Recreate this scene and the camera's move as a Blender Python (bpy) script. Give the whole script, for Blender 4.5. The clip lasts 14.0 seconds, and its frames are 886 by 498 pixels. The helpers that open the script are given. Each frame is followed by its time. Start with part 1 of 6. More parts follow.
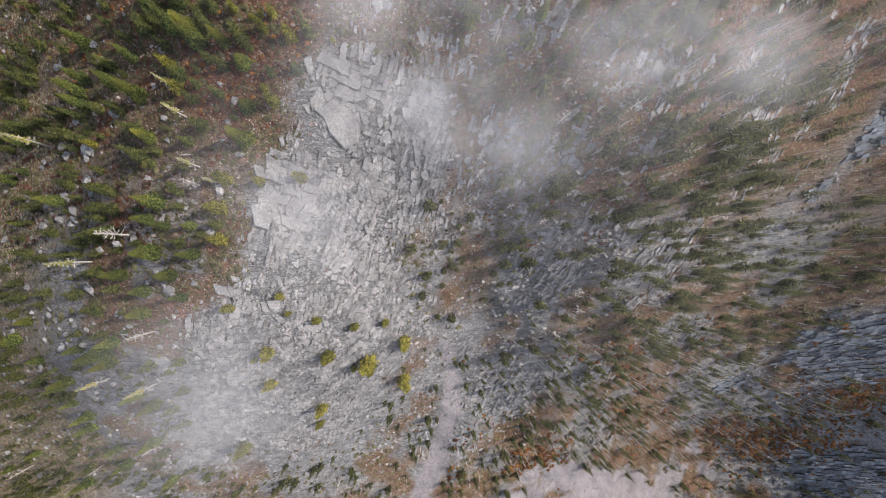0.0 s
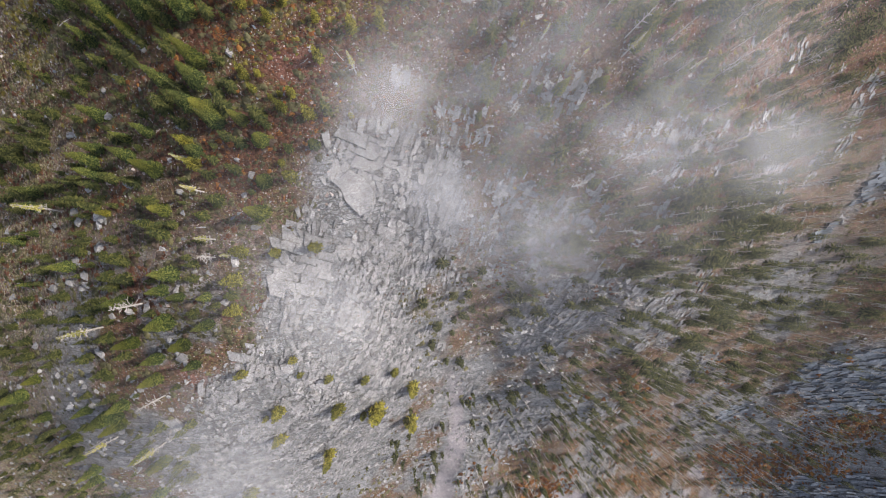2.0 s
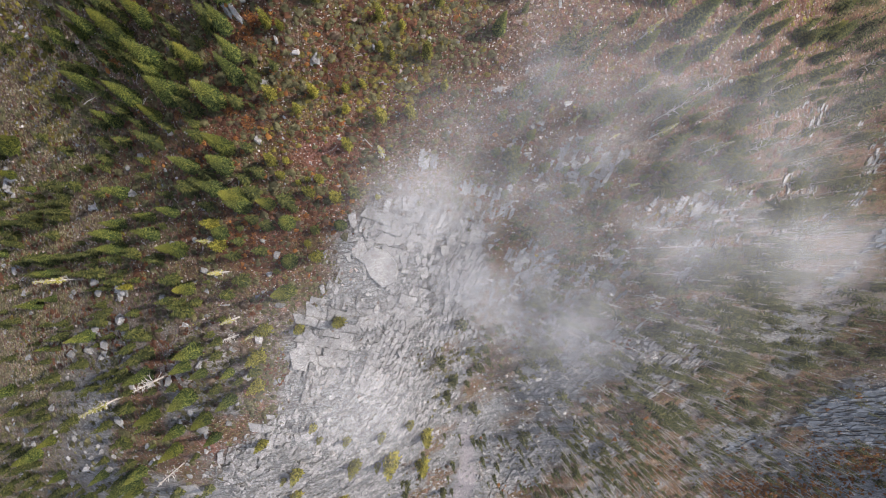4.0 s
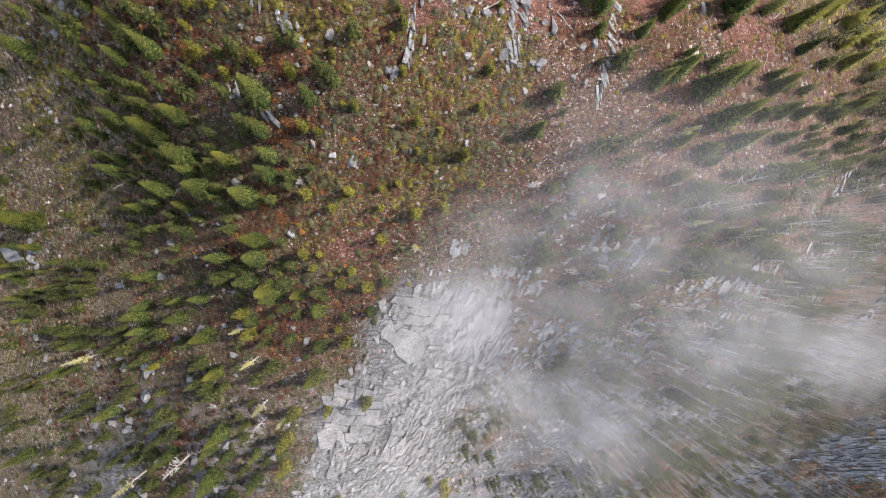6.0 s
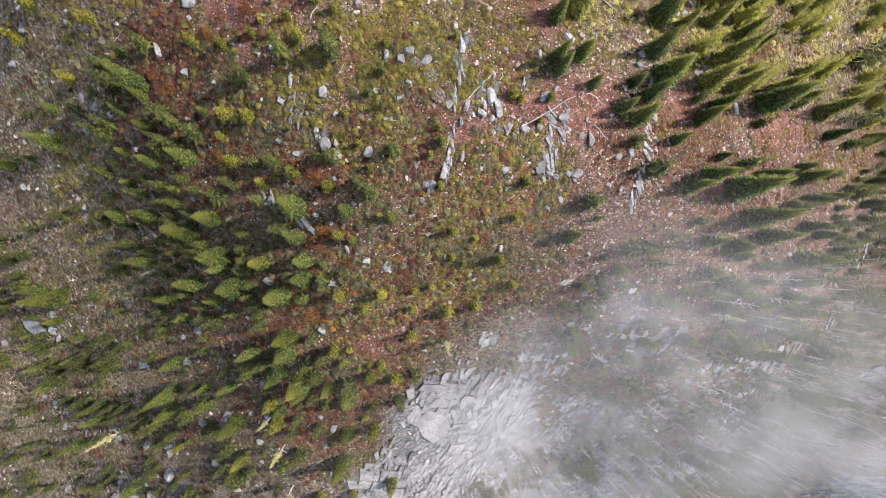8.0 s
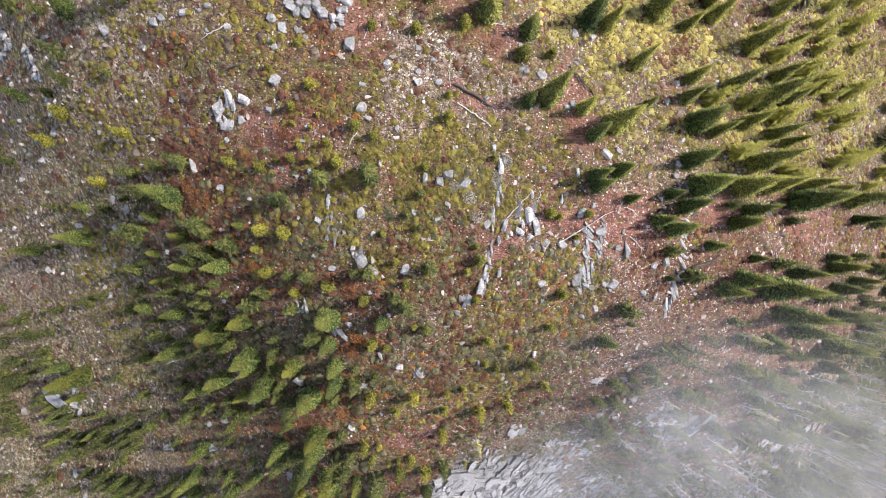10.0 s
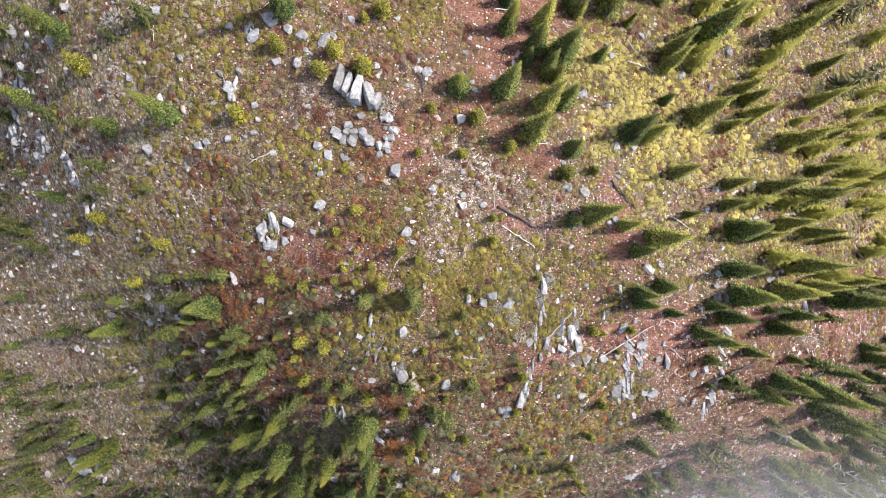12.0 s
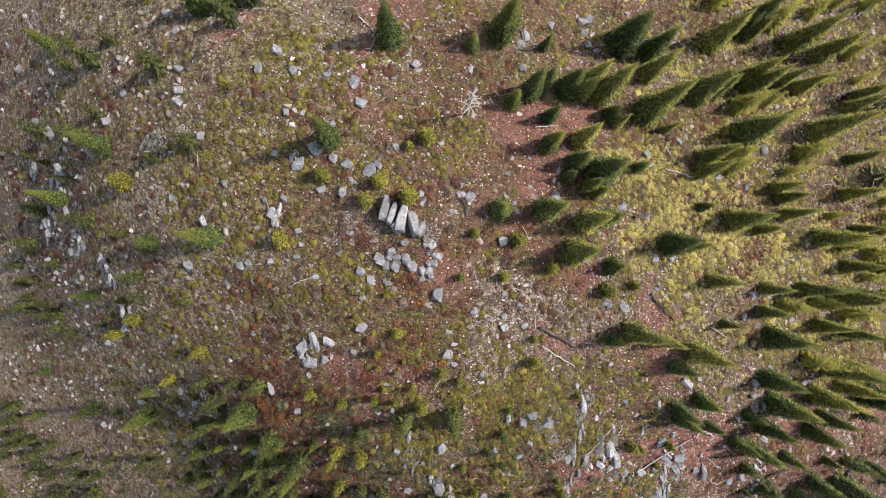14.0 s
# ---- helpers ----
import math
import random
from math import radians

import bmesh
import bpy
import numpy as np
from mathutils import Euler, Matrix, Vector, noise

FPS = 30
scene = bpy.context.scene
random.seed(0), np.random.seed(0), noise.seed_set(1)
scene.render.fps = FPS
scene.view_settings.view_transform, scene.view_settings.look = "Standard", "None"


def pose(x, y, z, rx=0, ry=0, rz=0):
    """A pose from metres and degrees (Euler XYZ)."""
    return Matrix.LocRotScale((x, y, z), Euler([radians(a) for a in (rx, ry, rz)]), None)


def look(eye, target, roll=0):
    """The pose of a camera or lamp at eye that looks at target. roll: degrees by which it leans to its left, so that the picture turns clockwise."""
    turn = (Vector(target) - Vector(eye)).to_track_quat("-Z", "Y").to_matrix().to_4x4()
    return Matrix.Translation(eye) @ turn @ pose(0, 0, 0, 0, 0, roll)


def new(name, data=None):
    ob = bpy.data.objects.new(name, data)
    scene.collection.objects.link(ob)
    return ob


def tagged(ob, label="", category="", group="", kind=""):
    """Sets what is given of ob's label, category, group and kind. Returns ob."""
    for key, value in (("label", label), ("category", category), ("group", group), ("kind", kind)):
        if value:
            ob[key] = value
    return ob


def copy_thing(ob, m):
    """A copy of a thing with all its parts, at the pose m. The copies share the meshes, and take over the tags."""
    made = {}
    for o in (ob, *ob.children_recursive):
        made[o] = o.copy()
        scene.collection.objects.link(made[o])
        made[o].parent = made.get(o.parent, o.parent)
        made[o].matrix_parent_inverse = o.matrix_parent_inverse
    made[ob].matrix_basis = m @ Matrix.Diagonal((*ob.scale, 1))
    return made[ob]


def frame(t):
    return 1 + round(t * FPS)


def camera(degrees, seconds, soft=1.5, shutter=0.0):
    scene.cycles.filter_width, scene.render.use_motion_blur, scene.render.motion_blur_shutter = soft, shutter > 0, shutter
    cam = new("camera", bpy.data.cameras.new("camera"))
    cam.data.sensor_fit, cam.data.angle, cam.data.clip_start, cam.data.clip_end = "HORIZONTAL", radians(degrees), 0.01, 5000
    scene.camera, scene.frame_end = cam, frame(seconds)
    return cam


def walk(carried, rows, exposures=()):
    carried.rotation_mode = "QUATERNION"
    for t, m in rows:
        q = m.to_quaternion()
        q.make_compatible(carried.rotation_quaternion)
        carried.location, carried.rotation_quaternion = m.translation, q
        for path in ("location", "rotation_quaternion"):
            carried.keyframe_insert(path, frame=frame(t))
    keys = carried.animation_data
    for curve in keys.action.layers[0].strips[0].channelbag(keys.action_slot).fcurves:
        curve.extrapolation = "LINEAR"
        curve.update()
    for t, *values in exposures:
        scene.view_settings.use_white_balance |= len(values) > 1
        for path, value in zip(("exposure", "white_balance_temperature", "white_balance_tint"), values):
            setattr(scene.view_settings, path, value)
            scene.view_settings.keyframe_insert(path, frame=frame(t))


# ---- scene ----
cam = camera(81.1, 14.0, soft=0.55)
METRES, EYE, TILT, LEAN, TURN = 80.0, 100.0, -90.0, -2.7, 0.0
ROWS = [
    (0.0, 0.0, 0.0, 0.0, 0.0, 0.0, -0.0),
    (0.5, -0.0079, 0.0009, 0.0286, -0.13, 0.08, -0.01),
    (1.0, -0.0177, 0.0021, 0.0593, -0.27, 0.16, -0.05),
    (1.5, -0.0277, 0.0028, 0.0901, -0.36, 0.22, -0.07),
    (2.0, -0.0379, 0.0036, 0.1212, -0.5, 0.3, 0.03),
    (2.5, -0.0492, 0.0049, 0.1543, -0.58, 0.35, -0.03),
    (3.0, -0.0608, 0.0057, 0.1862, -0.65, 0.42, -0.06),
    (5.5, -0.1242, 0.0082, 0.3572, -0.81, 0.55, -0.28),
    (6.0, -0.1369, 0.0086, 0.3924, -0.81, 0.61, -0.28),
    (6.5, -0.1496, 0.009, 0.4263, -0.83, 0.68, -0.27),
    (7.0, -0.1616, 0.009, 0.4607, -0.85, 0.74, -0.31),
    (7.5, -0.1735, 0.009, 0.497, -0.83, 0.86, -0.47),
    (8.0, -0.185, 0.0093, 0.5323, -0.87, 0.92, -0.47),
    (10.5, -0.2424, 0.0107, 0.7062, -0.78, 1.24, -0.49),
    (11.0, -0.2549, 0.0102, 0.7409, -0.75, 1.21, -0.56),
    (11.5, -0.2677, 0.0102, 0.7768, -0.68, 1.17, -0.63),
    (12.0, -0.2799, 0.0102, 0.8108, -0.63, 1.19, -0.73),
    (12.5, -0.292, 0.01, 0.8444, -0.59, 1.21, -0.82),
    (13.0, -0.3037, 0.0094, 0.8779, -0.53, 1.23, -0.91),
    (13.5, -0.3151, 0.0091, 0.9122, -0.46, 1.27, -1.02),
    (14.0, -0.326, 0.0092, 0.945, -0.41, 1.3, -1.17),
]
EXPOSURE, KELVIN, SKY_STRENGTH, SUN_STRENGTH, SUN_ANGLE, MIST_AMOUNT = 1.17, 6080, 0.165, 3.9, 1.8, 0.88
walk(cam, [(t, pose(0, 0, EYE, TILT, LEAN, TURN) @ pose(METRES * x, METRES * y, METRES * z, 90 + pitch, roll, yaw)) for t, x, y, z, yaw, pitch, roll in ROWS],
     exposures=[(t, EXPOSURE + e, KELVIN - k, 11) for t, e, k in ((0.0, -0.5, -90), (3.0, -0.4, -90), (6.5, -0.24, 0), (8.0, -0.07, 60), (11.0, 0.2, 140), (12.5, 0.24, 120), (13.4, 0.16, 120), (14.0, -0.36, 80))])

# ---- light: hazy late sun from the east-north-east, pale sky ----
SUN_ELEVATION, SUN_AZIMUTH = 46.0, 14.0        # azimuth counted from +x towards +y
world = bpy.data.worlds.new("sky")
scene.world = world
world.use_nodes = True
wn = world.node_tree.nodes
sky = wn.new("ShaderNodeTexSky")
sky.sky_type = 'NISHITA'
sky.sun_disc = False
sky.sun_elevation = radians(SUN_ELEVATION)
sky.sun_rotation = radians(90 - SUN_AZIMUTH)
sky.air_density, sky.dust_density, sky.altitude = 1.0, 6.0, 1500
haze = wn.new("ShaderNodeHueSaturation")
haze.inputs["Saturation"].default_value = 0.55
world.node_tree.links.new(sky.outputs[0], haze.inputs["Color"])
world.node_tree.links.new(haze.outputs[0], wn["Background"].inputs[0])
wn["Background"].inputs[1].default_value = SKY_STRENGTH
sun_data = bpy.data.lights.new("sun", 'SUN')
sun_data.energy, sun_data.angle, sun_data.color = SUN_STRENGTH, radians(SUN_ANGLE), (1.0, 0.9, 0.76)
sun = new("sun", sun_data)
_e, _a = radians(SUN_ELEVATION), radians(SUN_AZIMUTH)
sun.matrix_world = look((0, 0, 0), (-math.cos(_e) * math.cos(_a), -math.cos(_e) * math.sin(_a), -math.sin(_e)))

# ---- numbers: smooth noise on the plan ----
def lattice(i, j, seed):
    h = (i.astype(np.int64) * 374761393 + j.astype(np.int64) * 668265263 + seed * 974634777) & 0xFFFFFFFF
    h = ((h ^ (h >> 13)) * 1274126177) & 0xFFFFFFFF
    return ((h ^ (h >> 16)) & 0xFFFF) / 65535.0


def vnoise(x, y, size, seed):
    x, y = np.asarray(x, float) / size, np.asarray(y, float) / size
    i, j = np.floor(x), np.floor(y)
    u, v = x - i, y - j
    u, v = u * u * (3 - 2 * u), v * v * (3 - 2 * v)
    a, b = lattice(i, j, seed), lattice(i + 1, j, seed)
    c, d = lattice(i, j + 1, seed), lattice(i + 1, j + 1, seed)
    return (a * (1 - u) + b * u) * (1 - v) + (c * (1 - u) + d * u) * v


def fbm(x, y, size, seed, octaves=4):
    total, amp, norm = 0, 1.0, 0
    for k in range(octaves):
        total, norm = total + amp * vnoise(x, y, size / 2 ** k, seed + 17 * k), norm + amp
        amp *= 0.55
    return total / norm


def spot(x, y, cx, cy, rx, ry, turn=0.0):
    """A soft round or oval patch of the plan, 1 in its middle."""
    c, s = math.cos(radians(turn)), math.sin(radians(turn))
    u, v = ((x - cx) * c + (y - cy) * s) / rx, (-(x - cx) * s + (y - cy) * c) / ry
    return np.exp(-(u * u + v * v))


def step(v, a, b):
    q = np.clip((v - a) / (b - a), 0, 1)
    return q * q * (3 - 2 * q)


# ---- the mountain: a tilted plane with broad hills and hollows: x, y, radius, height ----
HILLS = [
    (-45, 85, 30, 27.5),
    (-15, 85, 30, 4.8),
    (20, 85, 30, 8.7),
    (-75, 55, 30, 3.7),
    (-45, 55, 25, 3.2),
    (-15, 50, 22, 16.3),
    (15, 50, 22, 13.8),
    (50, 50, 30, 6.6),
    (-75, 15, 30, 3.7),
    (-45, 20, 22, 6.8),
    (-20, 22, 20, 9.1),
    (5, 20, 20, -7.4),
    (35, 15, 28, 27.9),
    (80, 10, 40, -11.8),
    (-50, -20, 28, 27.1),
    (-15, -10, 22, 24.1),
    (10, -25, 25, -14.4),
    (45, -30, 35, 13.2),
    (110, -30, 45, -6.2),
    (-10, -60, 35, -20.3),
    (60, -75, 40, -20.4),
    (130, -90, 50, -59.9),
    (-80, -50, 50, 6.8),
]
KNOLLS = [
    (-75, -30, 14, 0.5), (-75, 10, 14, -1.0), (-75, 70, 14, -1.9), (-75, 90, 14, -1.4), (-55, -30, 14, 0.5), (-55, -10, 14, -0.8),
    (-55, 10, 14, -0.8), (-55, 50, 14, -0.7), (-55, 90, 14, 0.5), (-35, -30, 14, 0.8), (-35, 50, 14, -0.5), (-35, 70, 14, 0.4),
    (-35, 90, 14, 0.3), (-15, -10, 14, -1.5), (-15, 90, 14, 0.5), (5, -10, 14, -6.7), (5, 10, 14, -2.3), (5, 30, 14, 0.7),
    (5, 50, 14, -0.5), (25, -10, 14, -2.9), (25, 10, 14, -1.6), (25, 30, 14, 0.9), (50, -10, 24, -1.8), (120, -10, 24, -2.0),
]


def bounded(v, limit, run):
    over = np.maximum(np.abs(v) - limit, 0)
    return np.sign(v) * (np.minimum(np.abs(v), limit) + run * (1 - np.exp(-over / run)))


def slab_zone(x, y):
    """The bare pale rock face that falls from the spur into the valley."""
    along = (28 - y) / 75
    middle, half = -2.5 - 31 * along, 10 + 13 * along
    wob = (fbm(x, y, 14, 5) - 0.5) * 14
    side = 1 - step(np.abs(x - middle + wob), half * 0.75, half * 1.15)
    ends = step(y + wob * 0.5, -62, -45) * (1 - step(y + wob * 0.6, 24, 34))
    return side * ends


def cliff_zone(x, y):
    return np.clip(spot(x, y, 147, -31, 20, 15, 20) * 1.5 + spot(x, y, 92, 6, 16, 9, 60) * 0.5 + spot(x, y, 166, -90, 18, 15) * 1.3 + spot(x, y, 114, -50, 8, 5) * 0.9 + spot(x, y, 16, -26, 22, 18) * 0.7 + spot(x, y, 106, 28, 5, 12, -20) * 0.9 + spot(x, y, -14, -48, 26, 18) * 0.8, 0, 1)


def fan_zone(x, y):
    """Pale gravel of the stream bed and of the gully that feeds it."""
    bed = step(-y + (fbm(x, y, 13, 8, 5) - 0.5) * 62 - 0.3 * (x - 70), 86, 90) * step(x, 18, 34)
    gully = step(2.6 + 0.03 * np.maximum(-y - 20, 0) - np.abs(x - 9.8 + 0.0064 * (y + 45) ** 2 + (fbm(x, y, 7, 9) - 0.5) * 4), 0, 1.6) * step(-y, 14, 30)
    trail = 0.8 * step(1.3 - np.abs(x - 77 + 0.4 * (y + 15) + (fbm(x, y, 9, 11) - 0.5) * 5), 0, 1.0) * step(-y, 14, 24) * (1 - step(-y, 60, 68))
    return np.clip(bed + gully + trail, 0, 1)


def base_height(x, y):
    xb, yb = bounded(x, 190, 120), bounded(y, 140, 120)
    z = -17.09 + 0.0419 * xb + 0.4064 * yb
    for cx, cy, r, top in HILLS + KNOLLS:
        z = z + top * np.exp(-((x - cx) ** 2 + (y - cy) ** 2) / (2 * r * r))
    return z


def height(x, y):
    x, y = np.asarray(x, float), np.asarray(y, float)
    z = base_height(x, y)
    rough = np.clip(slab_zone(x, y) + cliff_zone(x, y), 0, 1)
    z = z + (fbm(x, y, 9, 3) - 0.5) * 1.5 + (fbm(x, y, 2.4, 4, 3) - 0.5) * 0.45
    low = step(18 - y, 0, 30) * step(x, -2, 14)
    z = z + low * ((fbm(x, y, 15, 33) - 0.5) * 7 + (fbm(x, y, 5, 34, 3) - 0.5) * 3)
    # broken ledges in the bare rock
    u = x * 0.82 + y * 0.57 + (fbm(x, y, 11, 21) - 0.5) * 9
    v = -x * 0.57 + y * 0.82 + (fbm(x, y, 13, 22) - 0.5) * 9
    ledge = (u / 3.1 - np.floor(u / 3.1)) * 1.0 + (v / 4.7 - np.floor(v / 4.7)) * 0.8
    return z + rough * (ledge - 0.9) * 0.6


def ground(x, y):
    return float(height(np.array([x]), np.array([y]))[0])


STRATA = 100.0        # the way the outcrops split, in degrees from +x
FACE = 68.0           # and the rock face


# ---- materials ----
def material(name, rough=0.9):
    m = bpy.data.materials.new(name)
    m.use_nodes = True
    nt = m.node_tree
    b = nt.nodes["Principled BSDF"]
    b.inputs["Roughness"].default_value = rough
    b.inputs["Specular IOR Level"].default_value = 0.25
    return m, nt, b


def node(nt, kind, **values):
    n = nt.nodes.new(kind)
    for key, value in values.items():
        n.inputs[key].default_value = value
    return n


def place_of(nt):
    return nt.nodes.new("ShaderNodeNewGeometry").outputs["Position"]


def noise_tex(nt, vec, scale, detail=4.0, rough=0.6):
    n = node(nt, "ShaderNodeTexNoise", Scale=scale, Detail=detail, Roughness=rough)
    nt.links.new(vec, n.inputs["Vector"])
    return n.outputs["Fac"]


def ramp(nt, fac, stops):
    r = nt.nodes.new("ShaderNodeValToRGB")
    el = r.color_ramp.elements
    while len(el) < len(stops):
        el.new(0.5)
    for e, (p, c) in zip(el, stops):
        e.position, e.color = p, (*c, 1)
    nt.links.new(fac, r.inputs[0])
    return r.outputs[0]


def fade(nt, fac, lo, hi):
    r = node(nt, "ShaderNodeMapRange")
    r.inputs["From Min"].default_value, r.inputs["From Max"].default_value = lo, hi
    nt.links.new(fac, r.inputs["Value"])
    return r.outputs["Result"]


def mix(nt, fac, a, b, mode='MIX'):
    n = nt.nodes.new("ShaderNodeMix")
    n.data_type, n.blend_type = 'RGBA', mode
    for sock, value in ((n.inputs[0], fac), (n.inputs[6], a), (n.inputs[7], b)):
        if isinstance(value, bpy.types.NodeSocket):
            nt.links.new(value, sock)
        else:
            sock.default_value = value if isinstance(value, (int, float)) else (*value, 1)
    return n.outputs[2]


def calc(nt, op, a, b):
    n = nt.nodes.new("ShaderNodeMath")
    n.operation = op
    n.use_clamp = True
    for sock, value in ((n.inputs[0], a), (n.inputs[1], b)):
        if isinstance(value, bpy.types.NodeSocket):
            nt.links.new(value, sock)
        else:
            sock.default_value = value
    return n.outputs[0]


def attribute(nt, name):
    n = nt.nodes.new("ShaderNodeAttribute")
    n.attribute_name = name
    return n.outputs["Fac"]


def relief(nt, b, height_out, strength, distance):
    n = node(nt, "ShaderNodeBump", Strength=strength, Distance=distance)
    nt.links.new(height_out, n.inputs["Height"])
    nt.links.new(n.outputs[0], b.inputs["Normal"])


def rock_colour(nt, p):
    big = noise_tex(nt, p, 0.35, 5)
    fine = noise_tex(nt, p, 5.0, 6, 0.7)
    c = ramp(nt, big, [(0.3, (0.206, 0.209, 0.219)), (0.5, (0.328, 0.329, 0.336)), (0.7, (0.445, 0.442, 0.444))])
    c = mix(nt, fade(nt, fine, 0.35, 0.7), c, (0.5, 0.48, 0.47), 'MULTIPLY')
    return c, fine


def ground_material():
    m, nt, b = material("mountain_soil", 0.95)
    p = place_of(nt)
    n_big, n_mid, n_fine = noise_tex(nt, p, 0.12, 5), noise_tex(nt, p, 0.8, 6, 0.65), noise_tex(nt, p, 6.0, 5, 0.7)
    soil = ramp(nt, n_mid, [(0.3, (0.065, 0.034, 0.027)), (0.5, (0.165, 0.074, 0.052)), (0.7, (0.29, 0.155, 0.112))])
    heath = ramp(nt, n_fine, [(0.3, (0.05, 0.024, 0.018)), (0.55, (0.16, 0.064, 0.044)), (0.75, (0.29, 0.14, 0.098))])
    moss = ramp(nt, n_fine, [(0.3, (0.055, 0.046, 0.016)), (0.52, (0.13, 0.11, 0.034)), (0.75, (0.27, 0.23, 0.07))])
    vor = node(nt, "ShaderNodeTexVoronoi", Scale=3.2, Randomness=1.0)
    nt.links.new(p, vor.inputs["Vector"])
    pebble = ramp(nt, vor.outputs["Color"], [(0.15, (0.1, 0.066, 0.05)), (0.5, (0.24, 0.175, 0.142)), (0.85, (0.4, 0.325, 0.285))])
    c = mix(nt, calc(nt, 'MULTIPLY', attribute(nt, "heath"), fade(nt, n_mid, 0.38, 0.58)), soil, heath)
    c = mix(nt, calc(nt, 'MULTIPLY', attribute(nt, "moss"), fade(nt, n_mid, 0.62, 0.42)), c, moss)
    stony = calc(nt, 'MULTIPLY', attribute(nt, "gravel"), fade(nt, n_fine, 0.4, 0.56))
    c = mix(nt, stony, c, pebble)
    rock, fine = rock_colour(nt, p)
    turn = nt.nodes.new("ShaderNodeMapping")
    turn.inputs["Rotation"].default_value, turn.inputs["Scale"].default_value = (0, 0, radians(-FACE)), (0.45, 1.5, 0.4)
    nt.links.new(p, turn.inputs["Vector"])
    bent = nt.nodes.new("ShaderNodeVectorMath")
    bent.operation = 'MULTIPLY_ADD'
    bent.inputs[1].default_value = (1.3, 1.3, 1.3)
    wobble = node(nt, "ShaderNodeTexNoise", Scale=0.9, Detail=4.0)
    nt.links.new(p, wobble.inputs["Vector"])
    nt.links.new(wobble.outputs["Color"], bent.inputs[0])
    nt.links.new(turn.outputs[0], bent.inputs[2])
    joints = []
    for size in (0.6, 1.7):
        cell = node(nt, "ShaderNodeTexVoronoi", Scale=size, Randomness=1.0)
        cell.feature = 'DISTANCE_TO_EDGE'
        nt.links.new(bent.outputs[0], cell.inputs["Vector"])
        joints.append(fade(nt, cell.outputs["Distance"], 0.0, 0.1))
    joint = calc(nt, 'MULTIPLY', joints[0], joints[1])
    rock = mix(nt, calc(nt, 'MULTIPLY', 0.85, calc(nt, 'SUBTRACT', 1.0, joint)), rock, (0.10, 0.095, 0.095))
    rock = mix(nt, fade(nt, n_mid, 0.6, 0.72), rock, (0.17, 0.13, 0.10))
    speck = node(nt, "ShaderNodeTexVoronoi", Scale=2.3, Randomness=1.0)
    nt.links.new(p, speck.inputs["Vector"])
    c = mix(nt, 0.75, c, ramp(nt, calc(nt, 'MULTIPLY', speck.outputs["Color"], noise_tex(nt, p, 11.0, 3, 0.7)), [(0.08, (0.45, 0.44, 0.42)), (0.3, (1.0, 1.0, 1.0)), (0.5, (1.7, 1.65, 1.6))]), 'MULTIPLY')
    # low tussocks with dark gaps, half a metre across, and fist-sized pale stones between them
    tuft = node(nt, "ShaderNodeTexVoronoi", Scale=2.1, Randomness=1.0)
    nt.links.new(p, tuft.inputs["Vector"])
    blade = noise_tex(nt, p, 16.0, 3, 0.75)
    hue = ramp(nt, tuft.outputs["Color"], [(0.1, (0.04, 0.024, 0.018)), (0.35, (0.095, 0.062, 0.042)), (0.55, (0.115, 0.098, 0.042)), (0.75, (0.16, 0.14, 0.05)), (0.92, (0.135, 0.07, 0.046))])
    lush = ramp(nt, tuft.outputs["Color"], [(0.1, (0.08, 0.06, 0.022)), (0.4, (0.15, 0.12, 0.034)), (0.7, (0.22, 0.178, 0.046)), (0.95, (0.3, 0.25, 0.06))])
    hue = mix(nt, calc(nt, 'ADD', attribute(nt, "olive"), calc(nt, 'MULTIPLY', 0.35, attribute(nt, "moss"))), hue, lush)
    hue = mix(nt, attribute(nt, "dry"), hue, ramp(nt, tuft.outputs["Color"], [(0.1, (0.16, 0.13, 0.075)), (0.4, (0.3, 0.255, 0.135)), (0.7, (0.41, 0.36, 0.2)), (0.95, (0.5, 0.45, 0.3))]))
    hue = mix(nt, attribute(nt, "rust"), hue, ramp(nt, tuft.outputs["Color"], [(0.1, (0.06, 0.024, 0.016)), (0.5, (0.17, 0.062, 0.036)), (0.9, (0.27, 0.115, 0.06))]))
    hue = mix(nt, 1.0, hue, ramp(nt, blade, [(0.34, (0.22, 0.21, 0.2)), (0.5, (0.95, 0.95, 0.95)), (0.64, (2.3, 2.2, 2.0))]), 'MULTIPLY')
    gaps = fade(nt, tuft.outputs["Distance"], 0.62, 0.3)
    earth = attribute(nt, "earth")
    c = mix(nt, calc(nt, 'MULTIPLY', 0.85, earth), c, ramp(nt, calc(nt, 'ADD', calc(nt, 'MULTIPLY', 0.5, n_mid), calc(nt, 'MULTIPLY', 0.5, n_fine)), [(0.36, (0.075, 0.032, 0.024)), (0.5, (0.2, 0.085, 0.06)), (0.62, (0.32, 0.165, 0.125))]))
    c = mix(nt, calc(nt, 'MULTIPLY', calc(nt, 'MULTIPLY', 0.72, gaps), calc(nt, 'SUBTRACT', 1.0, calc(nt, 'ADD', calc(nt, 'MULTIPLY', 0.75, earth), calc(nt, 'MULTIPLY', 0.5, attribute(nt, "gravel"))))), c, hue)
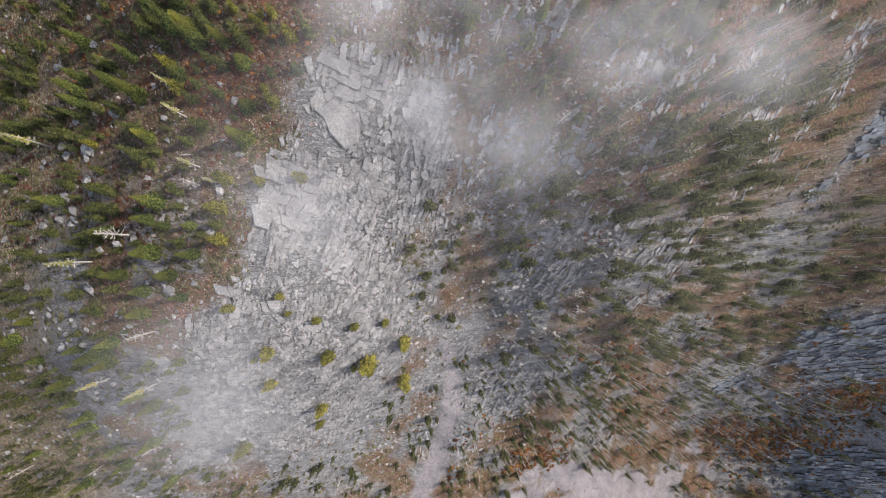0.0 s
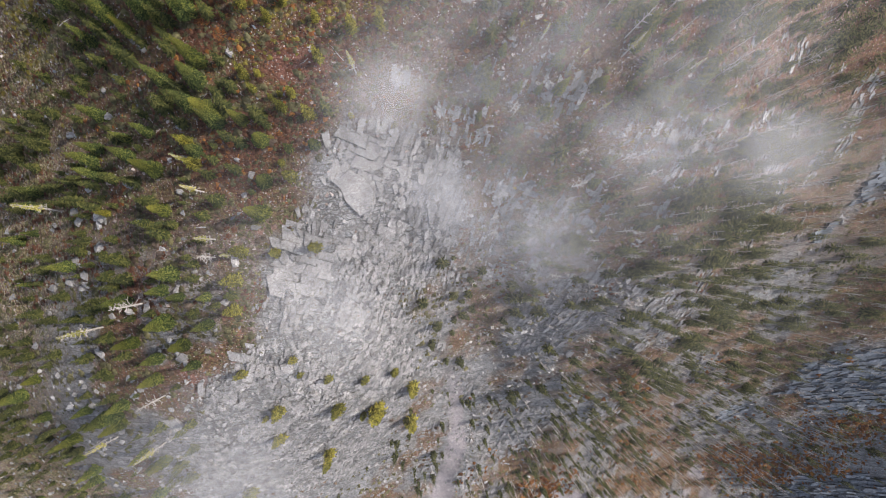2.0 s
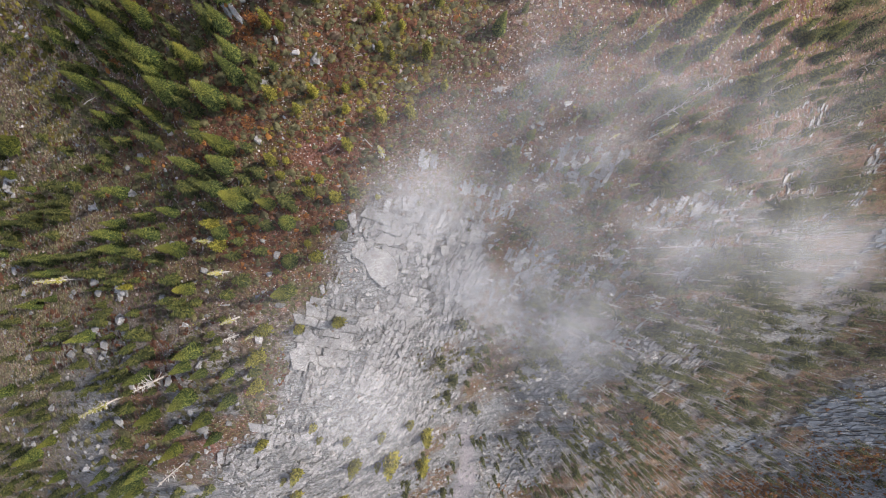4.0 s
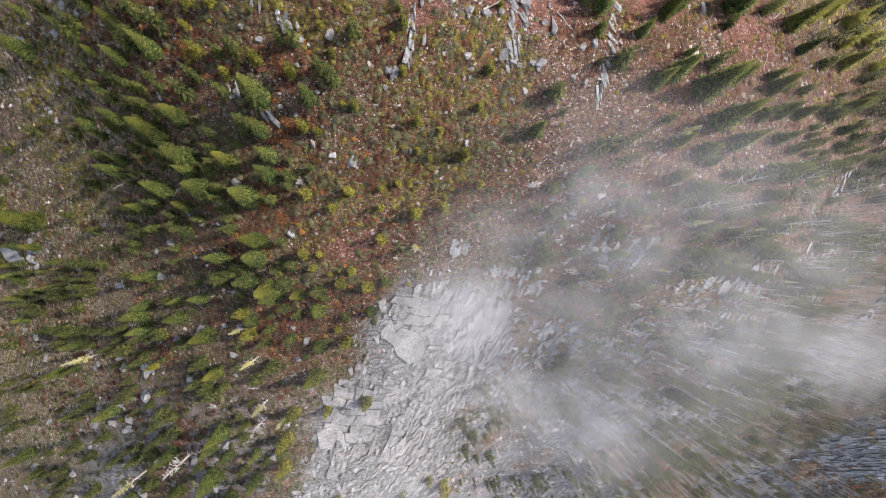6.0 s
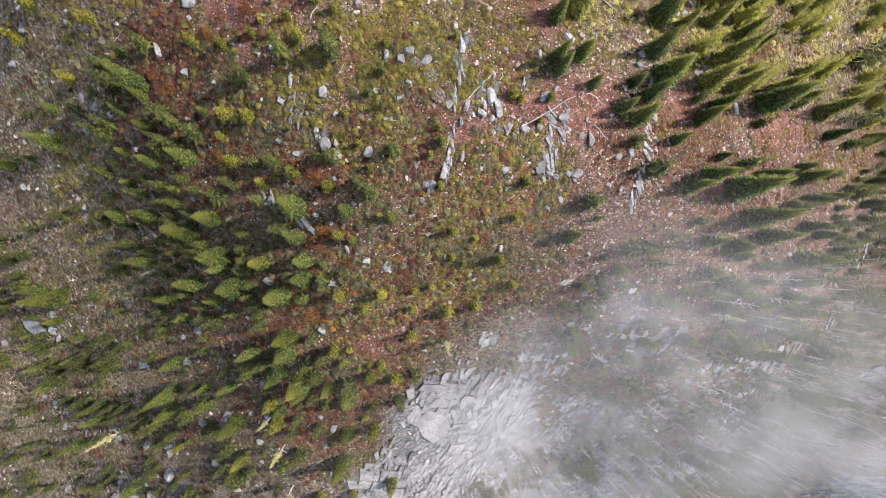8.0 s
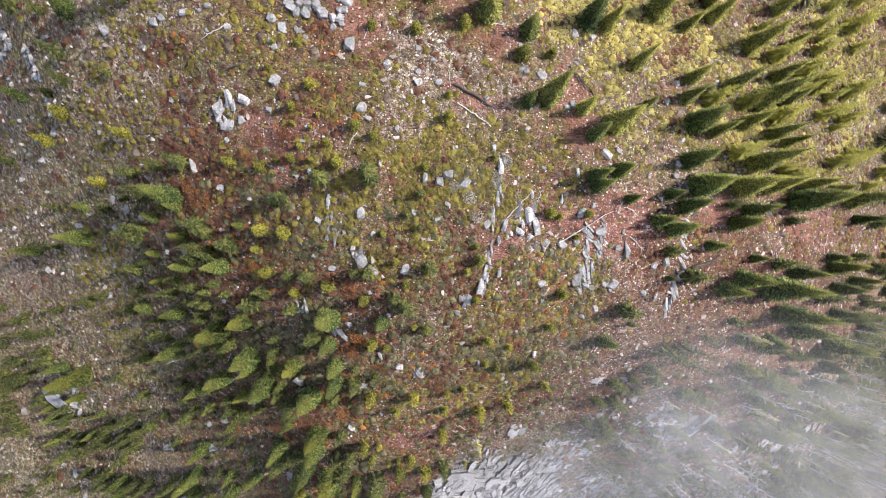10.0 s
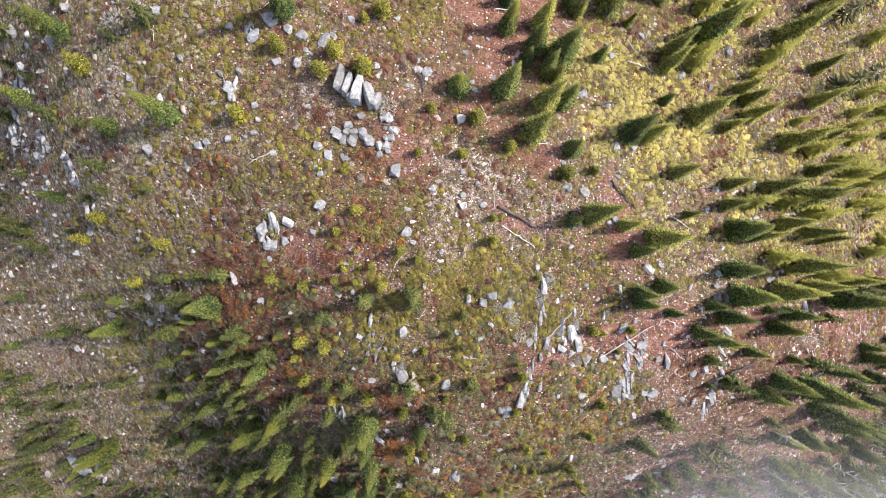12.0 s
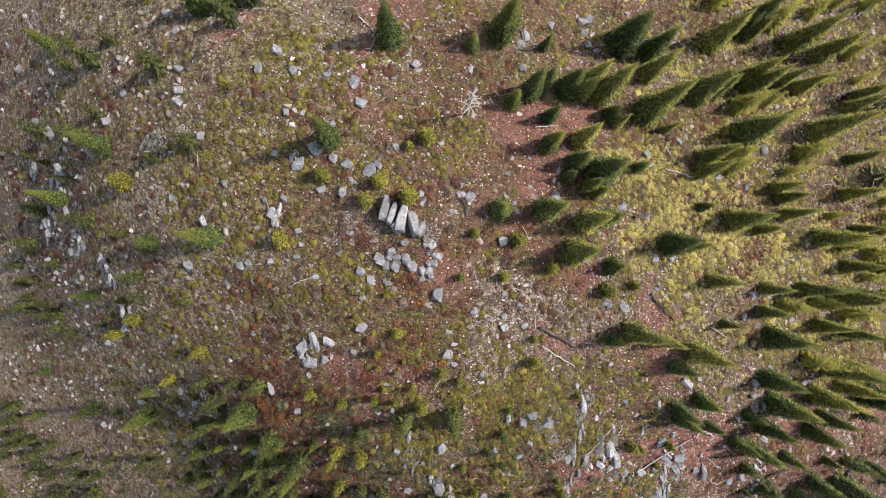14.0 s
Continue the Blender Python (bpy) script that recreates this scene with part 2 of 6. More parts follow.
    for size, lot, metric in ((2.6, 0.87, 'MANHATTAN'), (5.2, 0.83, 'CHEBYCHEV')):
        chip = node(nt, "ShaderNodeTexVoronoi", Scale=size, Randomness=1.0)
        chip.distance = metric
        nt.links.new(p, chip.inputs["Vector"])
        pick = nt.nodes.new("ShaderNodeSeparateColor")
        nt.links.new(chip.outputs["Color"], pick.inputs[0])
        drift = calc(nt, 'ADD', calc(nt, 'MULTIPLY', 0.28, attribute(nt, "gravel")), calc(nt, 'MULTIPLY', 0.5, calc(nt, 'SUBTRACT', n_big, 0.45)))
        reach = calc(nt, 'ADD', 0.12, calc(nt, 'MULTIPLY', 0.4, pick.outputs[2]))
        strewn = calc(nt, 'MULTIPLY', fade(nt, calc(nt, 'ADD', pick.outputs[0], drift), lot, lot + 0.03), fade(nt, calc(nt, 'SUBTRACT', reach, chip.outputs["Distance"]), 0.0, 0.06))
        c = mix(nt, strewn, c, ramp(nt, pick.outputs[1], [(0.0, (0.12, 0.09, 0.075)), (0.5, (0.33, 0.28, 0.25)), (1.0, (0.54, 0.49, 0.46))]))
    c = mix(nt, attribute(nt, "bare"), c, rock)
    fan = mix(nt, 0.5, pebble, (0.29, 0.30, 0.35))
    c = mix(nt, attribute(nt, "fan"), c, fan)
    c = mix(nt, 0.55, c, ramp(nt, n_big, [(0.3, (0.55, 0.55, 0.56)), (0.7, (1.0, 1.0, 1.0))]), 'MULTIPLY')
    nt.links.new(c, b.inputs["Base Color"])
    relief(nt, b, calc(nt, 'ADD', calc(nt, 'MULTIPLY', 0.5, calc(nt, 'MAXIMUM', n_fine, calc(nt, 'MULTIPLY', gaps, blade))), calc(nt, 'MULTIPLY', 0.5, calc(nt, 'MULTIPLY', joint, vor.outputs["Distance"]))), 1.0, 0.5)
    return m


def rock_material():
    m, nt, b = material("pale_limestone", 0.85)
    p = place_of(nt)
    c, fine = rock_colour(nt, p)
    rnd = nt.nodes.new("ShaderNodeObjectInfo").outputs["Random"]
    isl = nt.nodes.new("ShaderNodeNewGeometry").outputs["Random Per Island"]
    c = mix(nt, 0.85, c, ramp(nt, isl, [(0.0, (0.5, 0.49, 0.48)), (0.5, (0.95, 0.93, 0.92)), (1.0, (1.3, 1.27, 1.25))]), 'MULTIPLY')
    c = mix(nt, 0.5, c, ramp(nt, rnd, [(0.0, (0.7, 0.69, 0.69)), (1.0, (1.05, 1.04, 1.03))]), 'MULTIPLY')
    lichen = noise_tex(nt, p, 1.7, 6, 0.7)
    c = mix(nt, fade(nt, lichen, 0.56, 0.68), c, (0.15, 0.135, 0.115))
    bend = nt.nodes.new("ShaderNodeVectorMath")
    bend.operation = 'MULTIPLY_ADD'
    bend.inputs[1].default_value = (0.9, 0.9, 0.9)
    wob = node(nt, "ShaderNodeTexNoise", Scale=1.6, Detail=4.0)
    nt.links.new(p, wob.inputs["Vector"])
    nt.links.new(wob.outputs["Color"], bend.inputs[0])
    nt.links.new(p, bend.inputs[2])
    crack = node(nt, "ShaderNodeTexVoronoi", Scale=0.85, Randomness=1.0)
    crack.feature = 'DISTANCE_TO_EDGE'
    nt.links.new(bend.outputs[0], crack.inputs["Vector"])
    c = mix(nt, calc(nt, 'MULTIPLY', 0.55, fade(nt, crack.outputs["Distance"], 0.05, 0.0)), c, (0.12, 0.11, 0.105))
    c = mix(nt, 0.6, c, ramp(nt, noise_tex(nt, p, 2.6, 8, 0.75), [(0.36, (0.5, 0.48, 0.46)), (0.5, (0.9, 0.89, 0.88)), (0.62, (1.15, 1.14, 1.13))]), 'MULTIPLY')
    nt.links.new(c, b.inputs["Base Color"])
    relief(nt, b, fine, 0.7, 0.12)
    return m


def cliff_material():
    m, nt, b = material("blue_grey_cliff", 0.85)
    p = place_of(nt)
    c, fine = rock_colour(nt, p)
    isl = nt.nodes.new("ShaderNodeNewGeometry").outputs["Random Per Island"]
    c = mix(nt, 0.85, c, ramp(nt, isl, [(0.0, (0.22, 0.26, 0.3)), (0.7, (0.56, 0.62, 0.69)), (1.0, (1.0, 1.06, 1.12))]), 'MULTIPLY')
    c = mix(nt, 0.8, c, ramp(nt, noise_tex(nt, p, 0.9, 8, 0.75), [(0.36, (0.4, 0.41, 0.43)), (0.5, (0.9, 0.92, 0.95)), (0.62, (1.3, 1.32, 1.36))]), 'MULTIPLY')
    nt.links.new(c, b.inputs["Base Color"])
    relief(nt, b, fine, 0.8, 0.3)
    return m


def stone_material():
    m, nt, b = material("loose_stones", 0.9)
    isl = nt.nodes.new("ShaderNodeNewGeometry").outputs["Random Per Island"]
    c = ramp(nt, isl, [(0.0, (0.09, 0.068, 0.058)), (0.4, (0.2, 0.152, 0.132)), (0.75, (0.32, 0.258, 0.232)), (1.0, (0.46, 0.405, 0.385))])
    c = mix(nt, 0.6, c, ramp(nt, noise_tex(nt, place_of(nt), 4.0), [(0.3, (0.6, 0.57, 0.54)), (0.7, (1, 1, 1))]), 'MULTIPLY')
    nt.links.new(c, b.inputs["Base Color"])
    return m


def leaf_material(name, stops, patchy=0.5, tint=((0.6, 0.65, 0.6), (1.35, 1.3, 1.1)), clumpy=0.0, sunlit_tips=0.0):
    m, nt, b = material(name, 0.75)
    isl = nt.nodes.new("ShaderNodeNewGeometry").outputs["Random Per Island"]
    if clumpy:
        spread = fade(nt, noise_tex(nt, place_of(nt), 1.3, 2), 0.32, 0.68)
        isl = calc(nt, 'ADD', calc(nt, 'MULTIPLY', clumpy, spread), calc(nt, 'MULTIPLY', 1 - clumpy, isl))
    c = ramp(nt, isl, stops)
    # yellow young growth and sunlight on the crown's top, put into the colour
    if sunlit_tips:
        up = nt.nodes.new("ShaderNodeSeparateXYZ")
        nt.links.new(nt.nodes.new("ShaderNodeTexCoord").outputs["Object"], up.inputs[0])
        c = mix(nt, calc(nt, 'MULTIPLY', sunlit_tips, fade(nt, up.outputs["Z"], 2.5, 6.0)), c, (0.34, 0.31, 0.06))
    rnd = nt.nodes.new("ShaderNodeObjectInfo").outputs["Random"]
    if tint:
        c = mix(nt, 0.8, c, ramp(nt, rnd, [(0.0, tint[0]), (1.0, tint[1])]), 'MULTIPLY')
    c = mix(nt, patchy, c, ramp(nt, noise_tex(nt, place_of(nt), 0.25, 4), [(0.32, (0.55, 0.55, 0.6)), (0.68, (1.3, 1.25, 1.05))]), 'MULTIPLY')
    nt.links.new(c, b.inputs["Base Color"])
    tr = nt.nodes.new("ShaderNodeBsdfTranslucent")
    nt.links.new(c, tr.inputs["Color"])
    ms = node(nt, "ShaderNodeMixShader", Fac=0.48)
    nt.links.new(b.outputs[0], ms.inputs[1])
    nt.links.new(tr.outputs[0], ms.inputs[2])
    nt.links.new(ms.outputs[0], nt.nodes["Material Output"].inputs["Surface"])
    return m


def wood_material(name, dark, light):
    m, nt, b = material(name, 0.9)
    p = place_of(nt)
    c = ramp(nt, noise_tex(nt, p, 3.0, 6, 0.7), [(0.3, dark), (0.7, light)])
    nt.links.new(c, b.inputs["Base Color"])
    relief(nt, b, noise_tex(nt, p, 9.0), 0.6, 0.05)
    return m


def mist_material():
    m = bpy.data.materials.new("drifting_mist")
    m.use_nodes = True
    nt = m.node_tree
    nt.nodes.remove(nt.nodes["Principled BSDF"])
    p = place_of(nt)
    warp = node(nt, "ShaderNodeTexNoise", Scale=0.045, Detail=3.0)
    nt.links.new(p, warp.inputs["Vector"])
    pv = nt.nodes.new("ShaderNodeVectorMath")
    pv.operation = 'MULTIPLY_ADD'
    pv.inputs[1].default_value = (30, 30, 30)
    nt.links.new(warp.outputs["Color"], pv.inputs[0])
    nt.links.new(p, pv.inputs[2])
    wisps = fade(nt, noise_tex(nt, pv.outputs[0], 0.1, 6, 0.55), 0.37, 0.63)
    alpha = calc(nt, 'MULTIPLY', attribute(nt, "thickness"), calc(nt, 'ADD', 0.22, calc(nt, 'MULTIPLY', 0.78, wisps)))
    d = node(nt, "ShaderNodeBsdfDiffuse", Color=(0.59, 0.585, 0.61, 1))
    t2 = node(nt, "ShaderNodeBsdfTranslucent", Color=(0.59, 0.585, 0.61, 1))
    both = node(nt, "ShaderNodeMixShader", Fac=0.5)
    nt.links.new(d.outputs[0], both.inputs[1])
    nt.links.new(t2.outputs[0], both.inputs[2])
    clear = nt.nodes.new("ShaderNodeBsdfTransparent")
    ms = nt.nodes.new("ShaderNodeMixShader")
    nt.links.new(alpha, ms.inputs[0])
    nt.links.new(clear.outputs[0], ms.inputs[1])
    nt.links.new(both.outputs[0], ms.inputs[2])
    nt.links.new(ms.outputs[0], nt.nodes["Material Output"].inputs["Surface"])
    return m


GROUND, ROCK, STONES, MIST, CLIFF = ground_material(), rock_material(), stone_material(), mist_material(), cliff_material()
SPRUCE = leaf_material("spruce_needles", [(0.0, (0.022, 0.036, 0.016)), (0.45, (0.068, 0.098, 0.034)), (0.8, (0.155, 0.185, 0.052)), (1.0, (0.33, 0.33, 0.085))], sunlit_tips=0.3)
YOUNG = leaf_material("young_spruce_needles", [(0.0, (0.026, 0.038, 0.014)), (0.5, (0.085, 0.106, 0.028)), (1.0, (0.235, 0.24, 0.048))], sunlit_tips=0.5)
BUSHLEAF = leaf_material("bush_needles", [(0.0, (0.055, 0.058, 0.014)), (0.5, (0.175, 0.168, 0.034)), (1.0, (0.4, 0.36, 0.065))], sunlit_tips=0.35)
# lighter copy of the spruce needles, with the slope's sunlight put into its colour
SLENDER = leaf_material("sunlit_spruce_needles", [(0.0, (0.06, 0.068, 0.022)), (0.45, (0.165, 0.175, 0.048)), (0.8, (0.32, 0.31, 0.085)), (1.0, (0.52, 0.47, 0.13))], 0.4, sunlit_tips=0.2)
FLANK = leaf_material("flank_needles", [(0.0, (0.03, 0.04, 0.015)), (0.5, (0.075, 0.085, 0.026)), (1.0, (0.17, 0.165, 0.05))], 0.6, tint=None)
SAPLING = leaf_material("sapling_needles", [(0.0, (0.032, 0.044, 0.016)), (0.5, (0.082, 0.096, 0.028)), (1.0, (0.19, 0.185, 0.05))], 0.7, tint=None)
LARCH = leaf_material("golden_larch_needles", [(0.0, (0.2, 0.18, 0.06)), (0.6, (0.42, 0.39, 0.12)), (1.0, (0.6, 0.56, 0.22))], 0.2)
DARKWOOD = leaf_material("dark_spruce_needles", [(0.0, (0.016, 0.022, 0.01)), (0.5, (0.05, 0.058, 0.02)), (1.0, (0.17, 0.165, 0.06))], tint=None)
SCRUB = leaf_material("dull_scrub", [(0.0, (0.055, 0.053, 0.03)), (0.5, (0.13, 0.122, 0.066)), (1.0, (0.26, 0.235, 0.125))], 0.6, clumpy=0.5, tint=None)
TUFT = leaf_material("low_green_shrubs", [(0.0, (0.08, 0.06, 0.022)), (0.5, (0.175, 0.143, 0.038)), (1.0, (0.34, 0.285, 0.06))], 0.5, clumpy=0.7, tint=None)
GRASS = leaf_material("sunny_grass", [(0.0, (0.17, 0.135, 0.05)), (0.5, (0.37, 0.315, 0.1)), (1.0, (0.6, 0.52, 0.2))], 0.6, clumpy=0.6, tint=None)
RUST = leaf_material("rusty_heath", [(0.0, (0.06, 0.03, 0.02)), (0.5, (0.145, 0.068, 0.044)), (1.0, (0.24, 0.115, 0.065))], 0.6, clumpy=0.6, tint=None)
TWIGS = leaf_material("grey_twigs", [(0.0, (0.06, 0.042, 0.032)), (0.6, (0.15, 0.11, 0.085)), (1.0, (0.28, 0.22, 0.18))], 0.5, clumpy=0.6, tint=None)
FLAME = leaf_material("orange_leaves", [(0.0, (0.09, 0.038, 0.02)), (0.5, (0.215, 0.088, 0.034)), (1.0, (0.37, 0.175, 0.055))], 0.2)
EMBER = leaf_material("red_leaves", [(0.0, (0.08, 0.032, 0.022)), (0.5, (0.17, 0.07, 0.046)), (1.0, (0.28, 0.125, 0.08))], 0.2)
SILVER = leaf_material("silver_twigs", [(0.0, (0.14, 0.12, 0.11)), (0.6, (0.30, 0.27, 0.26)), (1.0, (0.46, 0.43, 0.42))], 0.2)
BARK = wood_material("dark_bark", (0.03, 0.024, 0.02), (0.10, 0.08, 0.065))
GREYWOOD = wood_material("bleached_wood", (0.2, 0.175, 0.155), (0.52, 0.48, 0.445))


# ---- mesh helpers ----
def mesh_of(name, verts, faces, mat, smooth=False):
    """verts (n, 3) and faces (m, k), as arrays, into one mesh."""
    verts, faces = np.asarray(verts, np.float32), np.asarray(faces, np.int32)
    me = bpy.data.meshes.new(name)
    k = faces.shape[1]
    me.vertices.add(len(verts))
    me.vertices.foreach_set("co", verts.ravel())
    me.loops.add(faces.size)
    me.loops.foreach_set("vertex_index", faces.ravel())
    me.polygons.add(len(faces))
    me.polygons.foreach_set("loop_start", np.arange(0, faces.size, k, dtype=np.int32))
    me.polygons.foreach_set("use_smooth", np.full(len(faces), smooth))
    me.materials.append(mat)
    me.update(calc_edges=True)
    me.validate()
    return me


def part(name, me, parent, label=""):
    ob = new(name, me)
    ob.parent = parent
    return tagged(ob, label) if label else ob


def tube(points, radii, sides=6):
    """A tapered round limb along points, as arrays of corners and four-sided faces."""
    points, v, f = [Vector(p) for p in points], [], []
    for n, (p, r) in enumerate(zip(points, radii)):
        d = (points[min(n + 1, len(points) - 1)] - points[max(n - 1, 0)]).normalized()
        a = d.orthogonal().normalized()
        b = d.cross(a)
        v += [tuple(p + r * (math.cos(2 * math.pi * k / sides) * a + math.sin(2 * math.pi * k / sides) * b)) for k in range(sides)]
    for n in range(len(points) - 1):
        f += [(n * sides + k, n * sides + (k + 1) % sides, (n + 1) * sides + (k + 1) % sides, (n + 1) * sides + k) for k in range(sides)]
    return np.array(v), np.array(f)


def joined(chunks):
    vs, fs, base = [], [], 0
    for v, f in chunks:
        vs.append(v)
        fs.append(np.asarray(f) + base)
        base += len(v)
    return np.concatenate(vs), np.concatenate(fs)


def sprays(rng, tall, radius, whorls, per, sides=3, bare=0.06, droop=0.25, ragged=0.25, power=0.85, wide=0.15):
    """The needle sprays of a conifer: whorls of folded leaf-shaped blades round the trunk, each one with side blades."""
    V, F, n = [], [], 0
    for w in range(whorls):
        s = (w + rng.random() * 0.6) / whorls
        z = tall * (bare + (1 - bare) * s)
        reach = radius * (1 - s) ** power + 0.05 * radius
        count = max(4, int(per * (0.45 + 0.55 * (1 - s))))
        a0 = rng.random() * 6.283
        for k in range(count):
            a = a0 + 6.283 * (k + rng.uniform(-0.3, 0.3)) / count
            ln = reach * (1 + rng.uniform(-ragged, ragged))
            fall = -droop * ln * (1 - s) + 0.35 * ln * s + rng.uniform(-0.1, 0.1) * ln
            out = np.array([math.cos(a), math.sin(a), 0.0])
            foot = np.array([0, 0, z])
            tip = foot + out * ln + np.array([0, 0, fall])
            blades = [(foot + 0.08 * (tip - foot), tip, 0.6 * wide * ln)]
            for q in range(sides):
                sgn = 1 if q % 2 else -1
                t0 = 0.22 + 0.68 * (q + rng.uniform(0, 0.7)) / max(sides, 1)
                b0 = foot + t0 * (tip - foot)
                aa = a + sgn * rng.uniform(0.55, 1.15)
                l2 = ln * (0.5 - 0.32 * t0) * rng.uniform(0.75, 1.2)
                blades.append((b0, b0 + np.array([math.cos(aa) * l2, math.sin(aa) * l2, fall * 0.4 * (1 - t0) + rng.uniform(-0.12, 0.06) * l2]), 1.7 * wide * l2))
            for b0, t1, half in blades:
                d = t1 - b0
                side = np.array([-d[1], d[0], 0.0])
                side = side / (np.linalg.norm(side) + 1e-6) * half * rng.uniform(0.8, 1.2)
                mid = b0 + 0.45 * d
                lift = np.array([0, 0, 0.18 * half])
                V += [b0 + lift, mid + side - lift, t1, mid - side - lift]
                F.append((n, n + 1, n + 2, n + 3))
                n += 4
    return np.array(V), np.array(F)


def trunk(rng, tall, r):
    lean = rng.uniform(-0.02, 0.02), rng.uniform(-0.02, 0.02)
    return tube([(lean[0] * z, lean[1] * z, z) for z in (-0.4, 0.25 * tall, 0.6 * tall, 0.98 * tall)], (r, r * 0.8, r * 0.45, 0.015), 6)


def conifer(name, label, category, tall, radius, whorls, per, mat, seed, group, **kw):
    """One conifer: an Empty at its foot with trunk and crown."""
    rng = random.Random(seed)
    root = tagged(new(name), label, category, group)
    part("trunk", mesh_of("trunk", *trunk(rng, tall, tall * 0.014 + 0.02), BARK, True), root)
    part("crown", mesh_of("crown", *sprays(rng, tall, radius, whorls, per, **kw), mat), root)
    return root


def dead_tree(tall, seed, golden=False):
    """A dead or nearly bare tree: trunk and single crooked branches, with a few tufts of needles on a golden larch."""
    rng = random.Random(seed)
    if golden:
        root = tagged(new("larch_tree"), "thin golden larch with sparse yellow needles on the slope", "tree", "golden larches")
    else:
        root = tagged(new("dead_tree"), "bleached grey dead tree with bare crooked branches", "dead tree", "standing dead trees")
    part("trunk", mesh_of("trunk", *trunk(rng, tall, 0.1), GREYWOOD, True), root)
    for k in range(22):
        s = 0.25 + 0.72 * k / 22
        z, a, ln = tall * s, k * 2.4 + rng.uniform(-0.4, 0.4), tall * (0.1 if golden else 0.17) * (1.12 - s) * rng.uniform(0.7, 1.25)
        pts = [(0, 0, z)]
        for q in (0.4, 0.75, 1.0):
            pts.append((math.cos(a) * ln * q + rng.uniform(-.1, .1), math.sin(a) * ln * q + rng.uniform(-.1, .1), z + ln * 0.25 * q + rng.uniform(-.1, .1)))
        limb = part("branch", mesh_of("branch", *tube(pts, (0.042, 0.036, 0.026, 0.008), 4), GREYWOOD), root)
        chunk, mid = [], Vector(pts[2])
        for sgn in (-1, 1):
            aa = a + sgn * 0.8
            chunk.append(tube([mid, mid + Vector((math.cos(aa), math.sin(aa), 0.2)) * ln * 0.35], (0.026, 0.009), 4))
        part("twig", mesh_of("twig", *joined(chunk), GREYWOOD), limb)
    if golden:
        part("crown", mesh_of("crown", *sprays(rng, tall, tall * 0.042, 34, 5, bare=0.45, ragged=0.6, wide=0.2, power=0.5), LARCH), root, "sparse golden yellow needles")
    return root


def angular(seed, flat, points=16):
    """An angular stone about 1 across, standing a little below its middle."""
    rng = random.Random(seed)
    bm = bmesh.new()
    for k in range(points):
        d = Vector((rng.gauss(0, 1), rng.gauss(0, 1), rng.gauss(0, 1))).normalized()
        d = Vector((max(-0.72, min(0.72, d.x)), max(-0.72, min(0.72, d.y)), max(-0.6, min(0.6, d.z))))
        bm.verts.new((d.x * 0.62, d.y * 0.5, d.z * 0.62 * flat))
    hull = bmesh.ops.convex_hull(bm, input=bm.verts)
    bmesh.ops.delete(bm, geom=[e for e in hull["geom_interior"] if isinstance(e, bmesh.types.BMVert)], context='VERTS')
    bmesh.ops.triangulate(bm, faces=bm.faces)
    bm.verts.index_update()
    v = np.array([tuple(q.co) for q in bm.verts])
    v = v * np.array([[rng.uniform(0.93, 1.07)] for q in bm.verts])
    f = np.array([[q.index for q in face.verts] for face in bm.faces])
    bm.free()
    return v, f


def plate(seed, long=1.0):
    """A flat broken slab with four or five uneven corners, its foot wider than its top, about 1 long."""
    rng = random.Random(seed)
    n = rng.choice((4, 4, 5))
    angles = sorted((k + 0.5 + rng.uniform(-0.2, 0.2)) * 6.283 / n for k in range(n))
    skew = rng.uniform(-0.5, 0.5)
    rim = [(0.62 * math.cos(a) * rng.uniform(0.6, 1.25) * long + skew * 0.34 * math.sin(a), 0.3 * math.sin(a) * rng.uniform(0.6, 1.3)) for a in angles]
    tip = rng.uniform(-0.12, 0.12), rng.uniform(-0.12, 0.12)
    v = [(x * 1.04, y * 1.04, -0.16) for x, y in rim] + [(x, y, 0.08 + tip[0] * x + tip[1] * y) for x, y in rim] + [(x * 0.95, y * 0.94, 0.1 + tip[0] * x + tip[1] * y) for x, y in rim]
    f = []
    for k in range(n):
        q = (k + 1) % n
        f += [(k, q, n + q), (k, n + q, n + k), (n + k, n + q, 2 * n + q), (n + k, 2 * n + q, 2 * n + k)]
    f += [(2 * n, 2 * n + k, 2 * n + k + 1) for k in range(1, n - 1)]
    return np.array(v), np.array(f)


def slope_of(x, y):
    """The ground's rise along x and along y, over two metres."""
    return (base_height(x + 1, y) - base_height(x - 1, y)) / 2, (base_height(x, y + 1) - base_height(x, y - 1)) / 2


